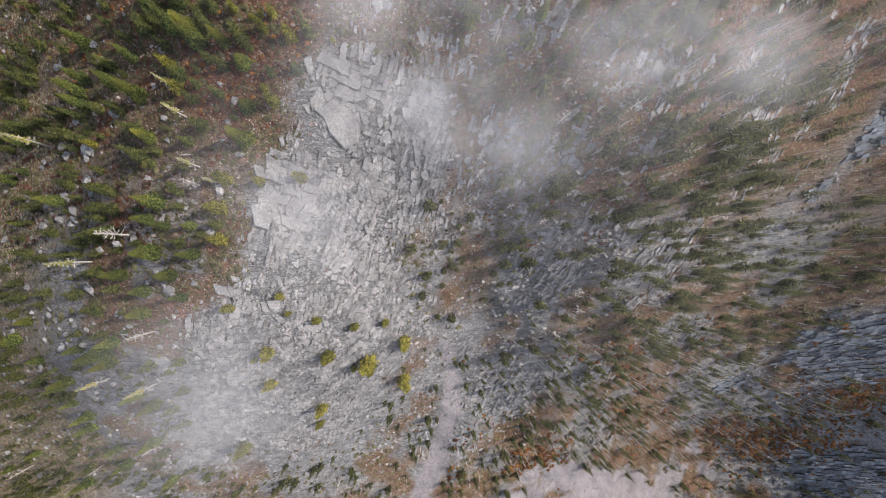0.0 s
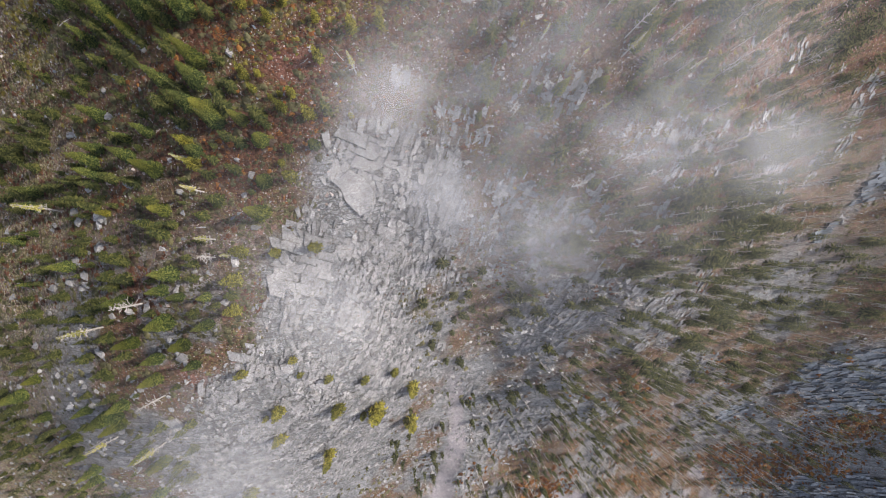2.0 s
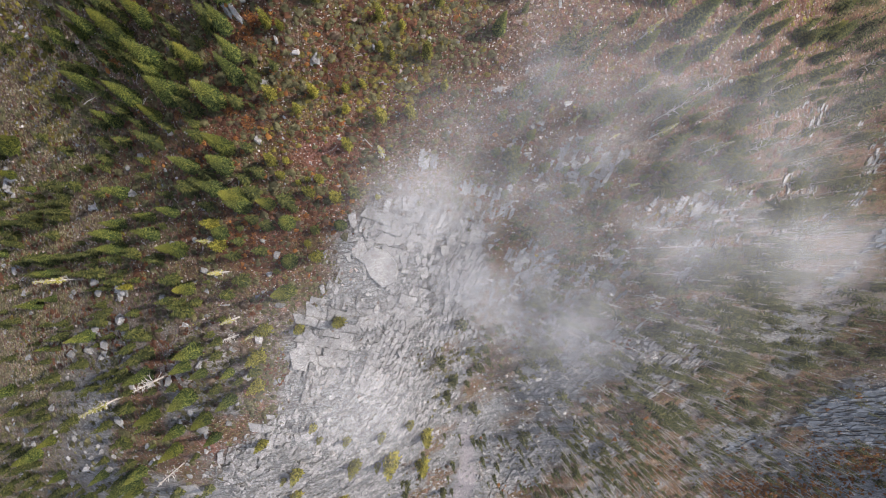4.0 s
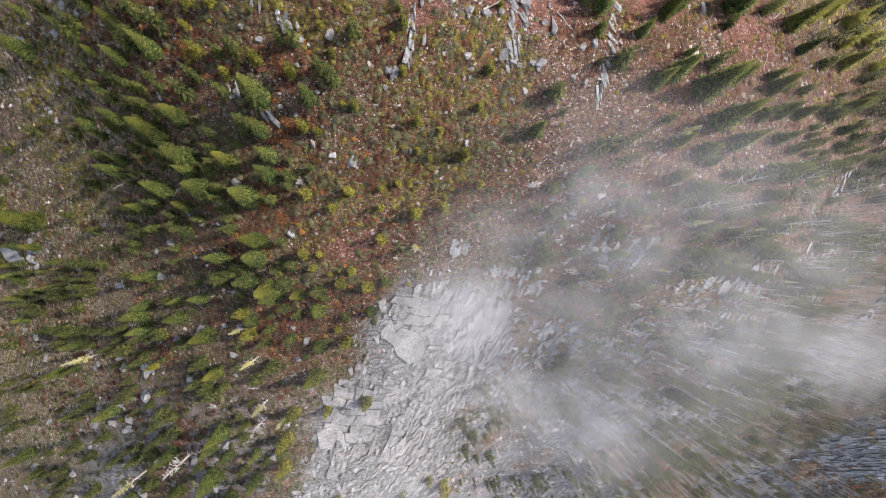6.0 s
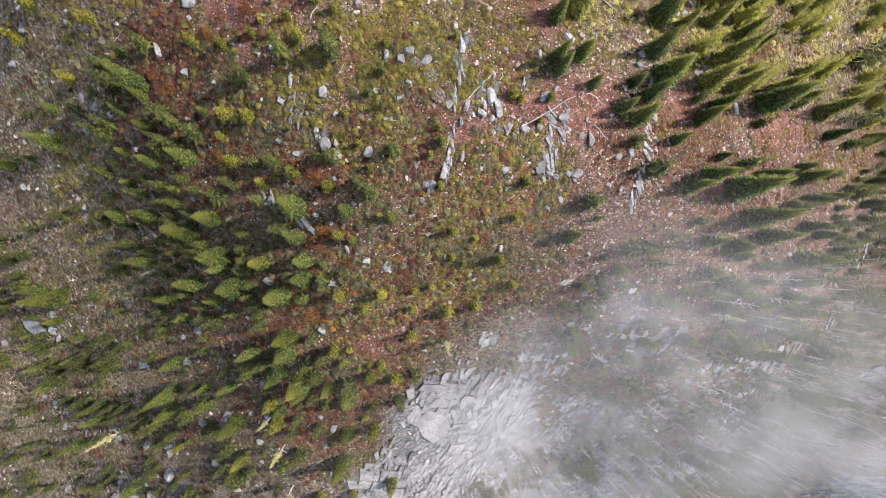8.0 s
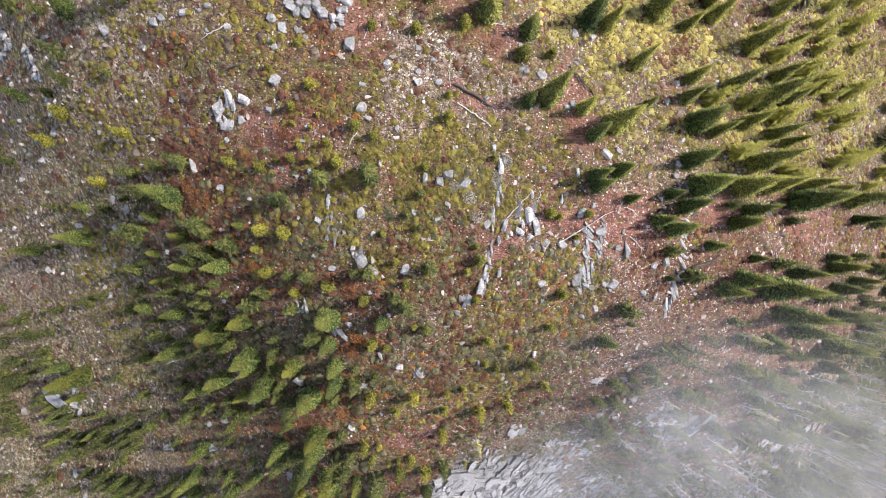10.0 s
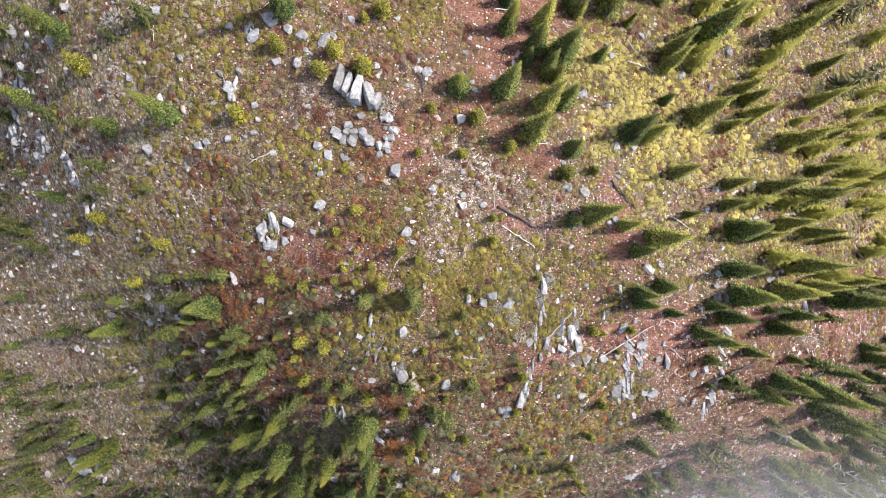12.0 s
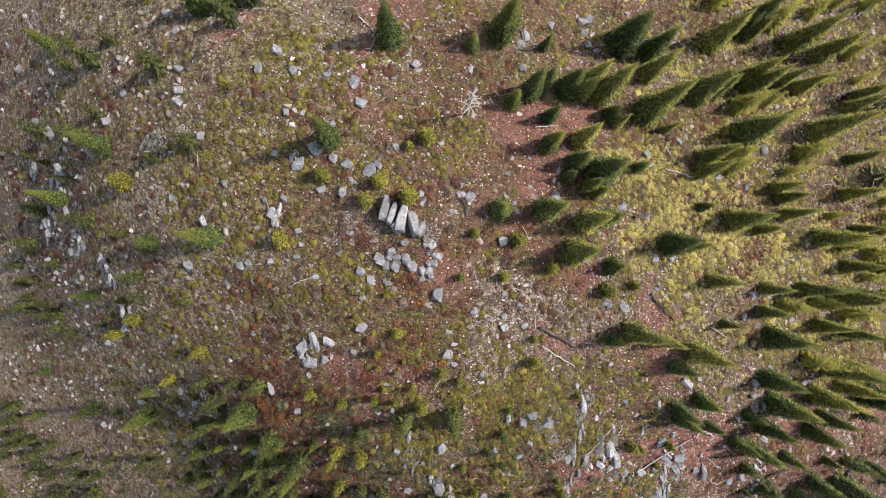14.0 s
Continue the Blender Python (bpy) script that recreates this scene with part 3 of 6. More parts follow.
def cracked_pavement(inside, box, angle, along, across, seed, lift=0.25, rise=0.35, skirt=1.3, sway=4.0):
    """Rock split along one direction into rows of uneven six-cornered slabs: their rims on top, their feet, and their areas."""
    rng = np.random.RandomState(seed)
    c, s = math.cos(radians(angle)), math.sin(radians(angle))
    mx, my = (box[0] + box[1]) / 2, (box[2] + box[3]) / 2
    reach = math.hypot(box[1] - box[0], box[3] - box[2]) / 2
    rims = []
    v = -reach
    while v < reach:
        wide = across * rng.uniform(0.35, 1.75)
        u = -reach + rng.uniform(0, along)
        while u < reach:
            ln = along * rng.uniform(0.35, 1.7)
            slant, bulge = rng.uniform(-0.45, 0.45, 2) * min(wide, 0.8), rng.uniform(-0.12, 0.12, 2) * wide
            rims.append(((u + slant[0], v), (u + ln * rng.uniform(0.3, 0.7), v + bulge[0]), (u + ln + slant[1], v), (u + ln - slant[1], v + wide), (u + ln * rng.uniform(0.3, 0.7), v + wide + bulge[1]), (u - slant[0], v + wide)))
            u += ln
        v += wide
    R = np.array(rims)
    R = R + (np.stack([fbm(R[:, :, 0], R[:, :, 1], 6, seed), fbm(R[:, :, 0], R[:, :, 1], 6, seed + 5)], -1) - 0.5) * sway
    X, Y = mx + R[:, :, 0] * c - R[:, :, 1] * s, my + R[:, :, 0] * s + R[:, :, 1] * c
    cx, cy = X.mean(1), Y.mean(1)
    keep = (cx > box[0]) & (cx < box[1]) & (cy > box[2]) & (cy < box[3])
    X, Y, cx, cy = X[keep], Y[keep], cx[keep], cy[keep]
    keep = rng.random_sample(len(cx)) < inside(cx, cy)
    X, Y, cx, cy = X[keep], Y[keep], cx[keep], cy[keep]
    gap = rng.uniform(0.93, 1.0, (len(cx), 1))
    X, Y = cx[:, None] + (X - cx[:, None]) * gap, cy[:, None] + (Y - cy[:, None]) * gap
    X, Y = X + rng.normal(0, 0.035, X.shape) * across, Y + rng.normal(0, 0.035, X.shape) * across
    sx, sy = slope_of(cx, cy)
    tilt = rng.normal(0, 0.045, (2, len(cx)))
    Z = (height(cx, cy) + lift + rise * rng.random_sample(len(cx)) ** 2)[:, None] + (X - cx[:, None]) * (sx + tilt[0])[:, None] + (Y - cy[:, None]) * (sy + tilt[1])[:, None]
    top = np.stack([X, Y, Z + rng.normal(0, 0.03, Z.shape)], -1)
    foot = top + np.stack([(X - cx[:, None]) * 0.06, (Y - cy[:, None]) * 0.06, np.full(X.shape, -skirt)], -1)
    du, dv = X[:, 0] - X[:, 2], Y[:, 0] - Y[:, 2]
    area = np.hypot(du, dv) * np.hypot(X[:, 0] - X[:, 5], Y[:, 0] - Y[:, 5])
    return np.concatenate([top, foot], 1), area


SLAB_FACES = np.array([(0, 1, 5), (1, 4, 5), (1, 2, 4), (2, 3, 4)] + [q for k in range(6) for q in ((k, 6 + k, 6 + (k + 1) % 6), (k, 6 + (k + 1) % 6, (k + 1) % 6))])


def joined_slabs(corners):
    n = len(corners)
    return corners.reshape(-1, 3), (SLAB_FACES[None] + (np.arange(n) * 12)[:, None, None]).reshape(-1, 3)


def scattered(protos, xs, ys, sizes, turns, sink, seed, dz=None, lie=False):
    """Many copies of some small shapes (corners, faces) laid on the ground, as one pair of arrays."""
    rng = np.random.RandomState(seed)
    zs = height(xs, ys) if dz is None else height(xs, ys) + dz
    which = rng.randint(0, len(protos), len(xs))
    V, F, base = [], [], 0
    for k, (v, f) in enumerate(protos):
        sel = np.where(which == k)[0]
        if not len(sel):
            continue
        c, s, q = np.cos(turns[sel]), np.sin(turns[sel]), sizes[sel]
        out = np.empty((len(sel), len(v), 3))
        out[:, :, 0] = (v[None, :, 0] * c[:, None] - v[None, :, 1] * s[:, None]) * q[:, None] + xs[sel][:, None]
        out[:, :, 1] = (v[None, :, 0] * s[:, None] + v[None, :, 1] * c[:, None]) * q[:, None] + ys[sel][:, None]
        out[:, :, 2] = v[None, :, 2] * q[:, None] + zs[sel][:, None] - sink * q[:, None]
        if lie:
            sx, sy = slope_of(xs[sel], ys[sel])
            tilt = rng.normal(0, 0.12, (2, len(sel)))
            out[:, :, 2] += (out[:, :, 0] - xs[sel][:, None]) * (0.8 * sx + tilt[0])[:, None] + (out[:, :, 1] - ys[sel][:, None]) * (0.8 * sy + tilt[1])[:, None]
        V.append(out.reshape(-1, 3))
        F.append((f[None] + (np.arange(len(sel)) * len(v))[:, None, None]).reshape(-1, f.shape[1]) + base)
        base += len(sel) * len(v)
    return np.concatenate(V), np.concatenate(F)


def sown(count, density, box, seed):
    """count places in the box of the plan, sown as thickly as density(x, y) (0 to 1) says."""
    rng = np.random.RandomState(seed)
    xs, ys = np.empty(0), np.empty(0)
    while len(xs) < count:
        x, y = rng.uniform(box[0], box[1], 40000), rng.uniform(box[2], box[3], 40000)
        keep = rng.random_sample(40000) < density(x, y)
        xs, ys = np.r_[xs, x[keep]], np.r_[ys, y[keep]]
    return xs[:count], ys[:count]


# ---- the ground: one sheet out to the horizon, finest where the spur stands ----
def axis(lo, hi, cell):
    inner = np.arange(lo, hi + cell / 2, cell)
    outer = np.cumsum(np.geomspace(cell * 2, 600, 26))
    return np.r_[lo - outer[::-1], inner, hi + outer]


def flank(x, y):
    """The duller western side of the spur."""
    return step(-x + 0.25 * (y - 40), 46, 62)


def crest(x, y):
    return step(y + 0.12 * x, 54, 66) * (1 - flank(x, y))


def east(x, y):
    return step(x + 0.35 * (30 - y) * (y < 30), 2, 16)


# ---- patches of the plan: x, y, half widths ----
EARTH_PATCHES = [
    (-22.8, 74.7, 3.3, 1.6), (-15.0, 77.9, 3.4, 1.1), (-27.7, 86.7, 0.8, 3.2), (-17.2, 87.7, 2.3, 1.7), (-29.7, 91.1, 1.1, 3.2), (-32.7, 65.4, 3.4, 2.3),
    (-2.9, 70.6, 1.8, 2.4), (-2.8, 66.4, 2.4, 1.8), (2.6, 57.1, 2.5, 2.5), (-12.0, 88.3, 3.5, 2.4), (-41.7, 94.5, 1.3, 3.2), (-28.2, 97.0, 3.3, 2.2), (3.0, 56.1, 3.8, 3.8),
]
EARTH_PATCHES += [
    (-13.2, 69.5, 4.0, 1.7), (2.0, 60.1, 3.7, 1.8), (-7.8, 56.0, 3.0, 1.6), (31.6, 60.4, 6.2, 4.6), (15.9, 59.7, 4.1, 2.7), (-2.0, 57.3, 2.6, 1.8), (24.0, 52.0, 5.0, 2.5), (-14.5, 84.0, 3.0, 3.0), (-10.0, 75.0, 3.0, 1.5), (-17.9, 32.1, 3.6, 2.0), (-38.1, -9.8, 3.8, 2.6),
]
PALE_PATCHES = [(-17.2, 70.2, 2.8, 5.0), (-12.7, 70.8, 4.0, 2.3), (-18.6, 73.8, 2.8, 1.7), (-30.1, 79.4, 2.1, 2.1), (-18.8, 67.2, 2.8, 3.4)]
OLIVE_PATCHES = [
    (-12.0, 40.0, 8.0, 5.0), (-4.0, 52.0, 4.0, 3.0), (-33.7, 90.7, 5.8, 4.2), (-42.3, 81.6, 5.8, 4.3), (-42.3, 72.2, 6.3, 4.6), (-48.1, 67.3, 4.4, 3.7), (-22.0, 86.6, 2.2, 3.3), (-30.6, 71.6, 3.3, 3.3), (-18.4, 65.1, 3.9, 2.8), (-36.2, 70.4, 2.8, 2.8), (-40.2, 87.6, 4.2, 3.1),
    (-23.5, 56.5, 4.1, 3.5), (-19.8, 55.4, 3.5, 3.5), (-33.8, 61.2, 3.5, 2.4), (-7.9, 50.4, 4.4, 2.5), (-15.7, 64.8, 3.4, 3.4), (-20.2, 36.1, 5.7, 3.6), (-7.8, 48.7, 5.1, 3.8), (-57.0, 48.9, 6.5, 12.2),
]
RUST_PATCHES = [
    (-39.0, 59.5, 3.1, 3.8), (-40.1, 65.0, 2.1, 3.0), (-28.1, 72.6, 1.6, 1.1), (-40.5, 72.3, 2.3, 1.7), (-39.6, 60.3, 2.2, 5.6), (-33.7, 53.5, 3.2, 2.6), (-27.9, 67.0, 3.3, 2.8), (-24.3, 50.8, 2.5, 1.9), (-28.2, 37.7, 2.9, 2.2), (-33.5, 32.9, 3.0, 2.3),
    (-38.7, 58.6, 3.2, 2.5), (-34.6, 52.1, 4.0, 3.3), (-24.0, 44.5, 4.0, 2.7), (-15.5, 40.8, 2.8, 3.4), (-27.7, 36.8, 4.4, 2.9), (-18.3, 23.8, 4.9, 2.4), (-42.7, 3.0, 2.7, 7.3), (-26.9, 21.7, 4.9, 4.9), (-17.0, 33.2, 4.5, 4.5),
]
GOLD_PATCHES = [(6.0, 76.9, 12.6, 4.0), (0.7, 96.9, 4.0, 2.0), (14.6, 94.9, 4.3, 2.2), (-5.8, 85.0, 6.2, 3.1), (4.9, 84.1, 5.3, 3.3), (-32.7, 90.8, 4.2, 3.7)]


def patches(x, y, places, seed):
    """Uneven patches round some places of the plan, 1 inside."""
    u, v = x + (fbm(x, y, 6, seed) - 0.5) * 8, y + (fbm(x, y, 6, seed + 3) - 0.5) * 8
    total = 0
    for cx, cy, rx, ry in places:
        total = total + spot(u, v, cx, cy, rx, ry)
    return step(total, 0.2, 0.65)


gx, gy = axis(-125, 190, 0.95), axis(-125, 135, 0.95)
GX, GY = np.meshgrid(gx, gy)
GX, GY = GX.ravel(), GY.ravel()
nx, ny = len(gx), len(gy)
ii, jj = np.meshgrid(np.arange(nx - 1), np.arange(ny - 1))
corner = (jj * nx + ii).ravel()
soil_mesh = mesh_of("ground", np.stack([GX, GY, height(GX, GY)], -1), np.stack([corner, corner + 1, corner + nx + 1, corner + nx], -1), GROUND, True)
_patch = fbm(GX, GY, 10, 40)
_bare = np.clip(slab_zone(GX, GY) + cliff_zone(GX, GY) * step(fbm(GX, GY, 6, 41), 0.36, 0.56) + 0.9 * step(-GY, -22, 6) * step(fbm(GX, GY, 12, 45), 0.39, 0.54) * (1 - 0.85 * flank(GX, GY)), 0, 1)
for _name, _values in (
        ("bare", _bare),
        ("fan", fan_zone(GX, GY)),
        ("heath", np.clip((0.35 + 0.65 * step(GY, 5, 25)) * (1 - 0.5 * flank(GX, GY)) * (0.45 + 0.9 * step(_patch, 0.38, 0.56)), 0, 1)),
        ("moss", np.clip(0.45 + 0.2 * flank(GX, GY) + 0.6 * crest(GX, GY) * step(fbm(GX, GY, 12, 42), 0.4, 0.56) + 0.75 * flank(GX, GY) * step(fbm(GX, GY, 14, 43), 0.34, 0.55) + 0.35 * east(GX, GY) * step(GY, 58, 68), 0, 1) * (1 - 0.75 * step(GX, -22, -8) * step(GY, 30, 40) * (1 - step(GY, 58, 66)))),
        ("earth", patches(GX, GY, EARTH_PATCHES, 311)),
        ("olive", np.clip(patches(GX, GY, OLIVE_PATCHES, 313) + 0.6 * patches(GX, GY, GOLD_PATCHES, 315), 0, 1)),
        ("dry", step(-GX + 0.25 * (GY - 40), 40, 55) * (0.6 + 0.4 * step(fbm(GX, GY, 11, 321), 0.35, 0.55))),
        ("rust", patches(GX, GY, RUST_PATCHES, 317)),
        ("gravel", np.clip(0.05 + 0.9 * patches(GX, GY, PALE_PATCHES, 319) + 0.15 * flank(GX, GY) + 0.45 * step(fbm(GX, GY, 8, 44), 0.52, 0.66), 0, 1))):
    _layer = soil_mesh.attributes.new(_name, 'FLOAT', 'POINT')
    _layer.data.foreach_set("value", _values.astype(np.float32))
tagged(new("ground", soil_mesh), "steep mountain spur of brown soil, heath, gravel and bare rock", "mountain ground", kind="structure")

# ---- spruces: x, y, height, stand by stand ----
STANDS = []
STANDS.append([
    (-102.2, -55.1, 4.6), (-81.6, -57.6, 9.3), (-60.5, -56.8, 8.3), (-91.6, -49.1, 5.4), (-68.3, -37.2, 7), (-68.2, -30.5, 5.2),
    (-67.6, -49.7, 8), (-66.2, -33.5, 7.4), (-65.9, -43.7, 7.1), (-56.4, -41.1, 9.5), (-76.8, -17.6, 3.9), (-75.9, -17, 6.8),
    (-71, -20.8, 4.4), (-70.4, -13.1, 4.5), (-68.6, -26.4, 6.6), (-65, -24.5, 6.6), (-58.6, -17.2, 5.5), (-53, -17.4, 9.1),
    (-52.7, -19.4, 7.3), (-51.8, -27, 7.1), (-50.7, -15.5, 6.2), (-49.5, -29.3, 7.4), (-79.8, -5, 8.1), (-67.5, 4.2, 3.5),
    (-56.1, 7.5, 6.9), (-45.3, -4, 6.5), (-45.2, 2.5, 7.2), (-42.8, -10, 6.1), (-41.7, -6.4, 5.5), (-38.8, 4.2, 5.7),
])
STANDS.append([
    (-38.8, -0.4, 6.9), (-37, 6.6, 7.6), (-36.7, -3.9, 5.9), (-36.1, 3.3, 5.2), (-36, -7.3, 5.4), (-32.7, -0.8, 6.6),
    (-32.4, 3.3, 4.3), (-76.5, 29.1, 3.4), (-76.3, 20, 4.2), (-76.2, 27.4, 5.1), (-76.1, 23.9, 5.2), (-74.5, 26.6, 3.5),
    (-70.7, 24.9, 3.8), (-68.5, 11.6, 6.1), (-68.2, 25.7, 4.2), (-65.2, 29.9, 3.3), (-64.7, 12.7, 4), (-63.3, 16.8, 5.9),
    (-62.5, 19.1, 6.5), (-49, 22.8, 6.9), (-48.2, 20.8, 6.8), (-47.5, 24.2, 5.9), (-45.8, 28.3, 6.4), (-41.8, 25, 5),
    (-41.8, 22.7, 6.3), (-38.1, 25.5, 5.2), (-37.5, 20.6, 7.6), (-37, 15.4, 5.2), (-31, 28.1, 7.6), (-28.1, 27, 7.6),
])
STANDS.append([
    (-27.8, 26.1, 7.6), (-24.7, 26.3, 5.6), (-23.6, 14.9, 7.6), (-74.5, 32.4, 3.4), (-72.7, 36.6, 3.4), (-71.2, 36.9, 6),
    (-69.1, 32.2, 4.2), (-66.9, 36, 8.8), (-66.4, 36.9, 3.6), (-48.4, 41.8, 6.3), (-47.1, 43, 4.4), (-46.9, 46.8, 4),
    (-45.8, 47.2, 6.3), (-44.8, 37, 6), (-41.1, 39.1, 6.7), (-40.4, 45.3, 7.9), (-38.5, 37.1, 5), (-37.1, 46.7, 5.6),
    (-37, 46.5, 6.1), (-36.9, 41, 5.9), (-36.8, 42.4, 7.5), (-35.2, 38.8, 7.6), (-34.1, 30.8, 7.6), (-31.4, 41.6, 6.2),
    (-29.7, 38, 7.4), (-29.7, 30.7, 6.7), (-29.3, 32.9, 7.2), (-27.1, 44.6, 6), (-26.9, 47.6, 7.6), (-26.6, 40, 7.6),
])
STANDS.append([
    (-26.5, 42.1, 6.3), (-21.4, 47.2, 5.6), (2.7, 45, 4.8), (20.2, 44.8, 4.6), (21.3, 40.9, 4.4), (26.1, 47.6, 10.2),
    (26.1, 43, 3.8), (29.2, 45.4, 7.7), (34.9, 41.8, 4.4), (37.6, 42.8, 8.3), (37.9, 39.7, 4.5), (38.1, 47.1, 5.7),
    (40.2, 42.6, 7), (-82.7, 50.9, 3.7), (-78.1, 58.7, 3.4), (-69.3, 54.5, 5.7), (-69.3, 54.9, 3.1), (-64.3, 55.1, 2.5),
    (-58.2, 56.1, 6.6), (-56.8, 59.6, 3), (-47.7, 50.9, 3.2), (-47.3, 54.2, 2.7), (-46.1, 58.1, 3.3), (-43.2, 52.8, 4.8),
    (-42.9, 59.9, 7.6), (-42.9, 56, 4.1), (-42.6, 59, 3.5), (-38.4, 52.9, 6.6), (-35.6, 57, 2.5), (-7.6, 68.6, 3.6),
])
STANDS.append([
    (-5.5, 69.3, 7.1), (-0.9, 65.9, 4.9), (-0.8, 62, 5.1), (-0.5, 61, 4.8), (1.5, 67.3, 6.5), (1.8, 62.6, 4),
    (3.2, 59.9, 3.3), (5.5, 69.8, 3.1), (6.6, 57.9, 4.4), (7.9, 60.6, 3.5), (8.6, 57.1, 5.9), (9, 52, 1.8),
    (9.7, 59.4, 5.9), (10.4, 64.2, 6), (11.3, 61.6, 6.2), (13.8, 55.5, 4.1), (14.2, 67.8, 4.7), (16.1, 50.7, 5.6),
    (16.9, 58, 5.3), (18.5, 51.9, 6.7), (18.6, 59.4, 5.9), (18.8, 69.3, 4.9), (19.8, 64.8, 7.9), (20.3, 54.2, 3),
    (22.4, 62.4, 6.1), (23, 50.8, 9.7), (25.7, 67.9, 4.5), (27.1, 61, 8.9), (27.3, 52.6, 6.5), (28.6, 63, 5.6),
])
STANDS.append([
    (34.9, 63, 4), (35.2, 54.5, 3.8), (35.8, 53.1, 5.9), (37.4, 50.3, 5.6), (39.1, 62, 7.6), (42.4, 59.7, 5.8),
    (56, 61.3, 5.7), (58.3, 55, 5.8), (58.3, 51.7, 5.8), (-63.6, 81.3, 5.8), (-60.9, 71.1, 5), (-55.2, 85.5, 6.2),
    (-43.8, 77.2, 7.2), (-33.3, 85.4, 7.6), (-14.3, 80.4, 7.5), (-14, 86.4, 5.3), (-13.9, 89.1, 4.7), (-12, 83.6, 3.4),
    (-11.2, 85, 4.7), (-10.6, 87.3, 5.5), (-10.4, 79.4, 6.2), (-10.1, 82.7, 4.6), (-9.1, 82.3, 3.6), (-8.8, 84.2, 6.6),
    (-8.4, 79.9, 5.6), (-6.2, 89.6, 3.4), (-4.1, 85.2, 3.6), (-0.4, 89.6, 3), (1.3, 77.7, 4.8), (3.6, 81.7, 2.6),
])
STANDS.append([
    (4, 85.5, 5.4), (4.5, 87.1, 5.9), (10.4, 71, 4.4), (11.3, 73.3, 4.3), (11.7, 79.8, 4.1), (14.6, 84.6, 4.4),
    (15.5, 83.5, 4.5), (15.5, 81.6, 5.4), (16.9, 73.3, 6), (25, 75.9, 5.3), (25.3, 72.7, 5), (26, 84.6, 5.7),
    (27, 88.9, 5), (27.6, 80.4, 4.2), (-62.9, 96.4, 4.1), (-28.9, 94.7, 4.6), (-28.6, 94.9, 7.2), (-21.2, 95.1, 3.5),
    (-18.6, 96.5, 7.4), (-17.5, 90.2, 4.1), (-17.4, 98.2, 4.9), (-15.7, 91.4, 6.3), (-14.3, 92.1, 5.7), (-14.1, 96.3, 3.4),
    (-11.8, 92.3, 5.4), (-10.2, 92.2, 5), (-9.3, 93.5, 5.6), (-8, 92.4, 7.6), (-7.1, 90.4, 3.6), (-5.6, 98, 7.6),
])
STANDS.append([
    (-3.8, 98.7, 2.7), (-2.7, 91.2, 8.3), (-2.3, 95.4, 6.9), (-2, 97.9, 6.7), (-1.5, 91.9, 4), (-0.4, 99.4, 4.1),
    (3.8, 94.2, 7.5), (4.1, 93.6, 5), (6.4, 100.6, 7), (6.5, 94.8, 5.3), (6.7, 100.5, 5.3), (10, 102.3, 5.1),
    (10.9, 97.1, 6.4), (11, 103.1, 6.7), (11.6, 95.9, 6.7), (11.6, 102.1, 4.6), (12.1, 91.5, 6.9), (15.8, 97.1, 5.2),
    (17.5, 101.7, 8), (18.6, 96.8, 5), (18.6, 101.5, 4.4), (21.2, 91.7, 8.6), (21.6, 101, 6.5), (26.2, 95.1, 6),
    (27.6, 96.7, 5),
])
STANDS.append([
    (-11.5, 76.6, 5.9), (-0.9, 77.7, 6.4), (9.9, 90.2, 7.6), (7.5, 80.5, 6.8), (4.6, 74.1, 5.2), (11.4, 68.3, 6.2), (-2.0, 68.4, 4.4),
    (17.6, 61.9, 6.8), (23.0, 68.5, 5.8), (21.5, 72.4, 7.6), (21.0, 79.1, 7.6), (8.3, 35.3, 3.0), (13.7, 31.5, 3.3), (16.4, 31.5, 5.7),
    (21.6, 31.9, 4.8), (9.4, 41.2, 4.6), (25.6, 36.5, 4.8), (41.8, 46.1, 5.1), (43.1, 51.3, 5.2),
])
BUSH_PLACES = []
BUSH_PLACES.append([
    (-41.4, -47.1, 4.5), (-24.8, -44.1, 2.9), (-22.8, -37.6, 4.1), (-3.9, -33.8, 4.8), (-3.3, -37.6, 3.1), (-29.1, -19.7, 1.4),
    (-28.8, -26.3, 3), (-27.3, -19.4, 2.4), (-26.6, -18.1, 2.7), (-22.1, -10.9, 1.4), (-18.8, -22.8, 1.6), (-18.1, -12.7, 2),
    (-17.9, -21, 3.6), (-14.1, -26.2, 2.3), (-12.6, -15.2, 2.6), (-11.3, -28.4, 2.9), (-11.3, -25.3, 5.1), (-7.1, -15.6, 2.4),
    (-3.4, -23, 3), (-3.4, -21.4, 4.1), (-29.8, -9.3, 2.1), (-28.5, 1.4, 2.5), (-27.9, 5.7, 2.8), (-26.8, 9.7, 2.4),
    (-22.5, 9.6, 1.9), (-22.4, -7.7, 1.7), (-47.4, 15.3, 1.6), (-32.1, 23.9, 2.2), (-31.6, 21.2, 2.2), (-31.4, 22.8, 2.9),
])
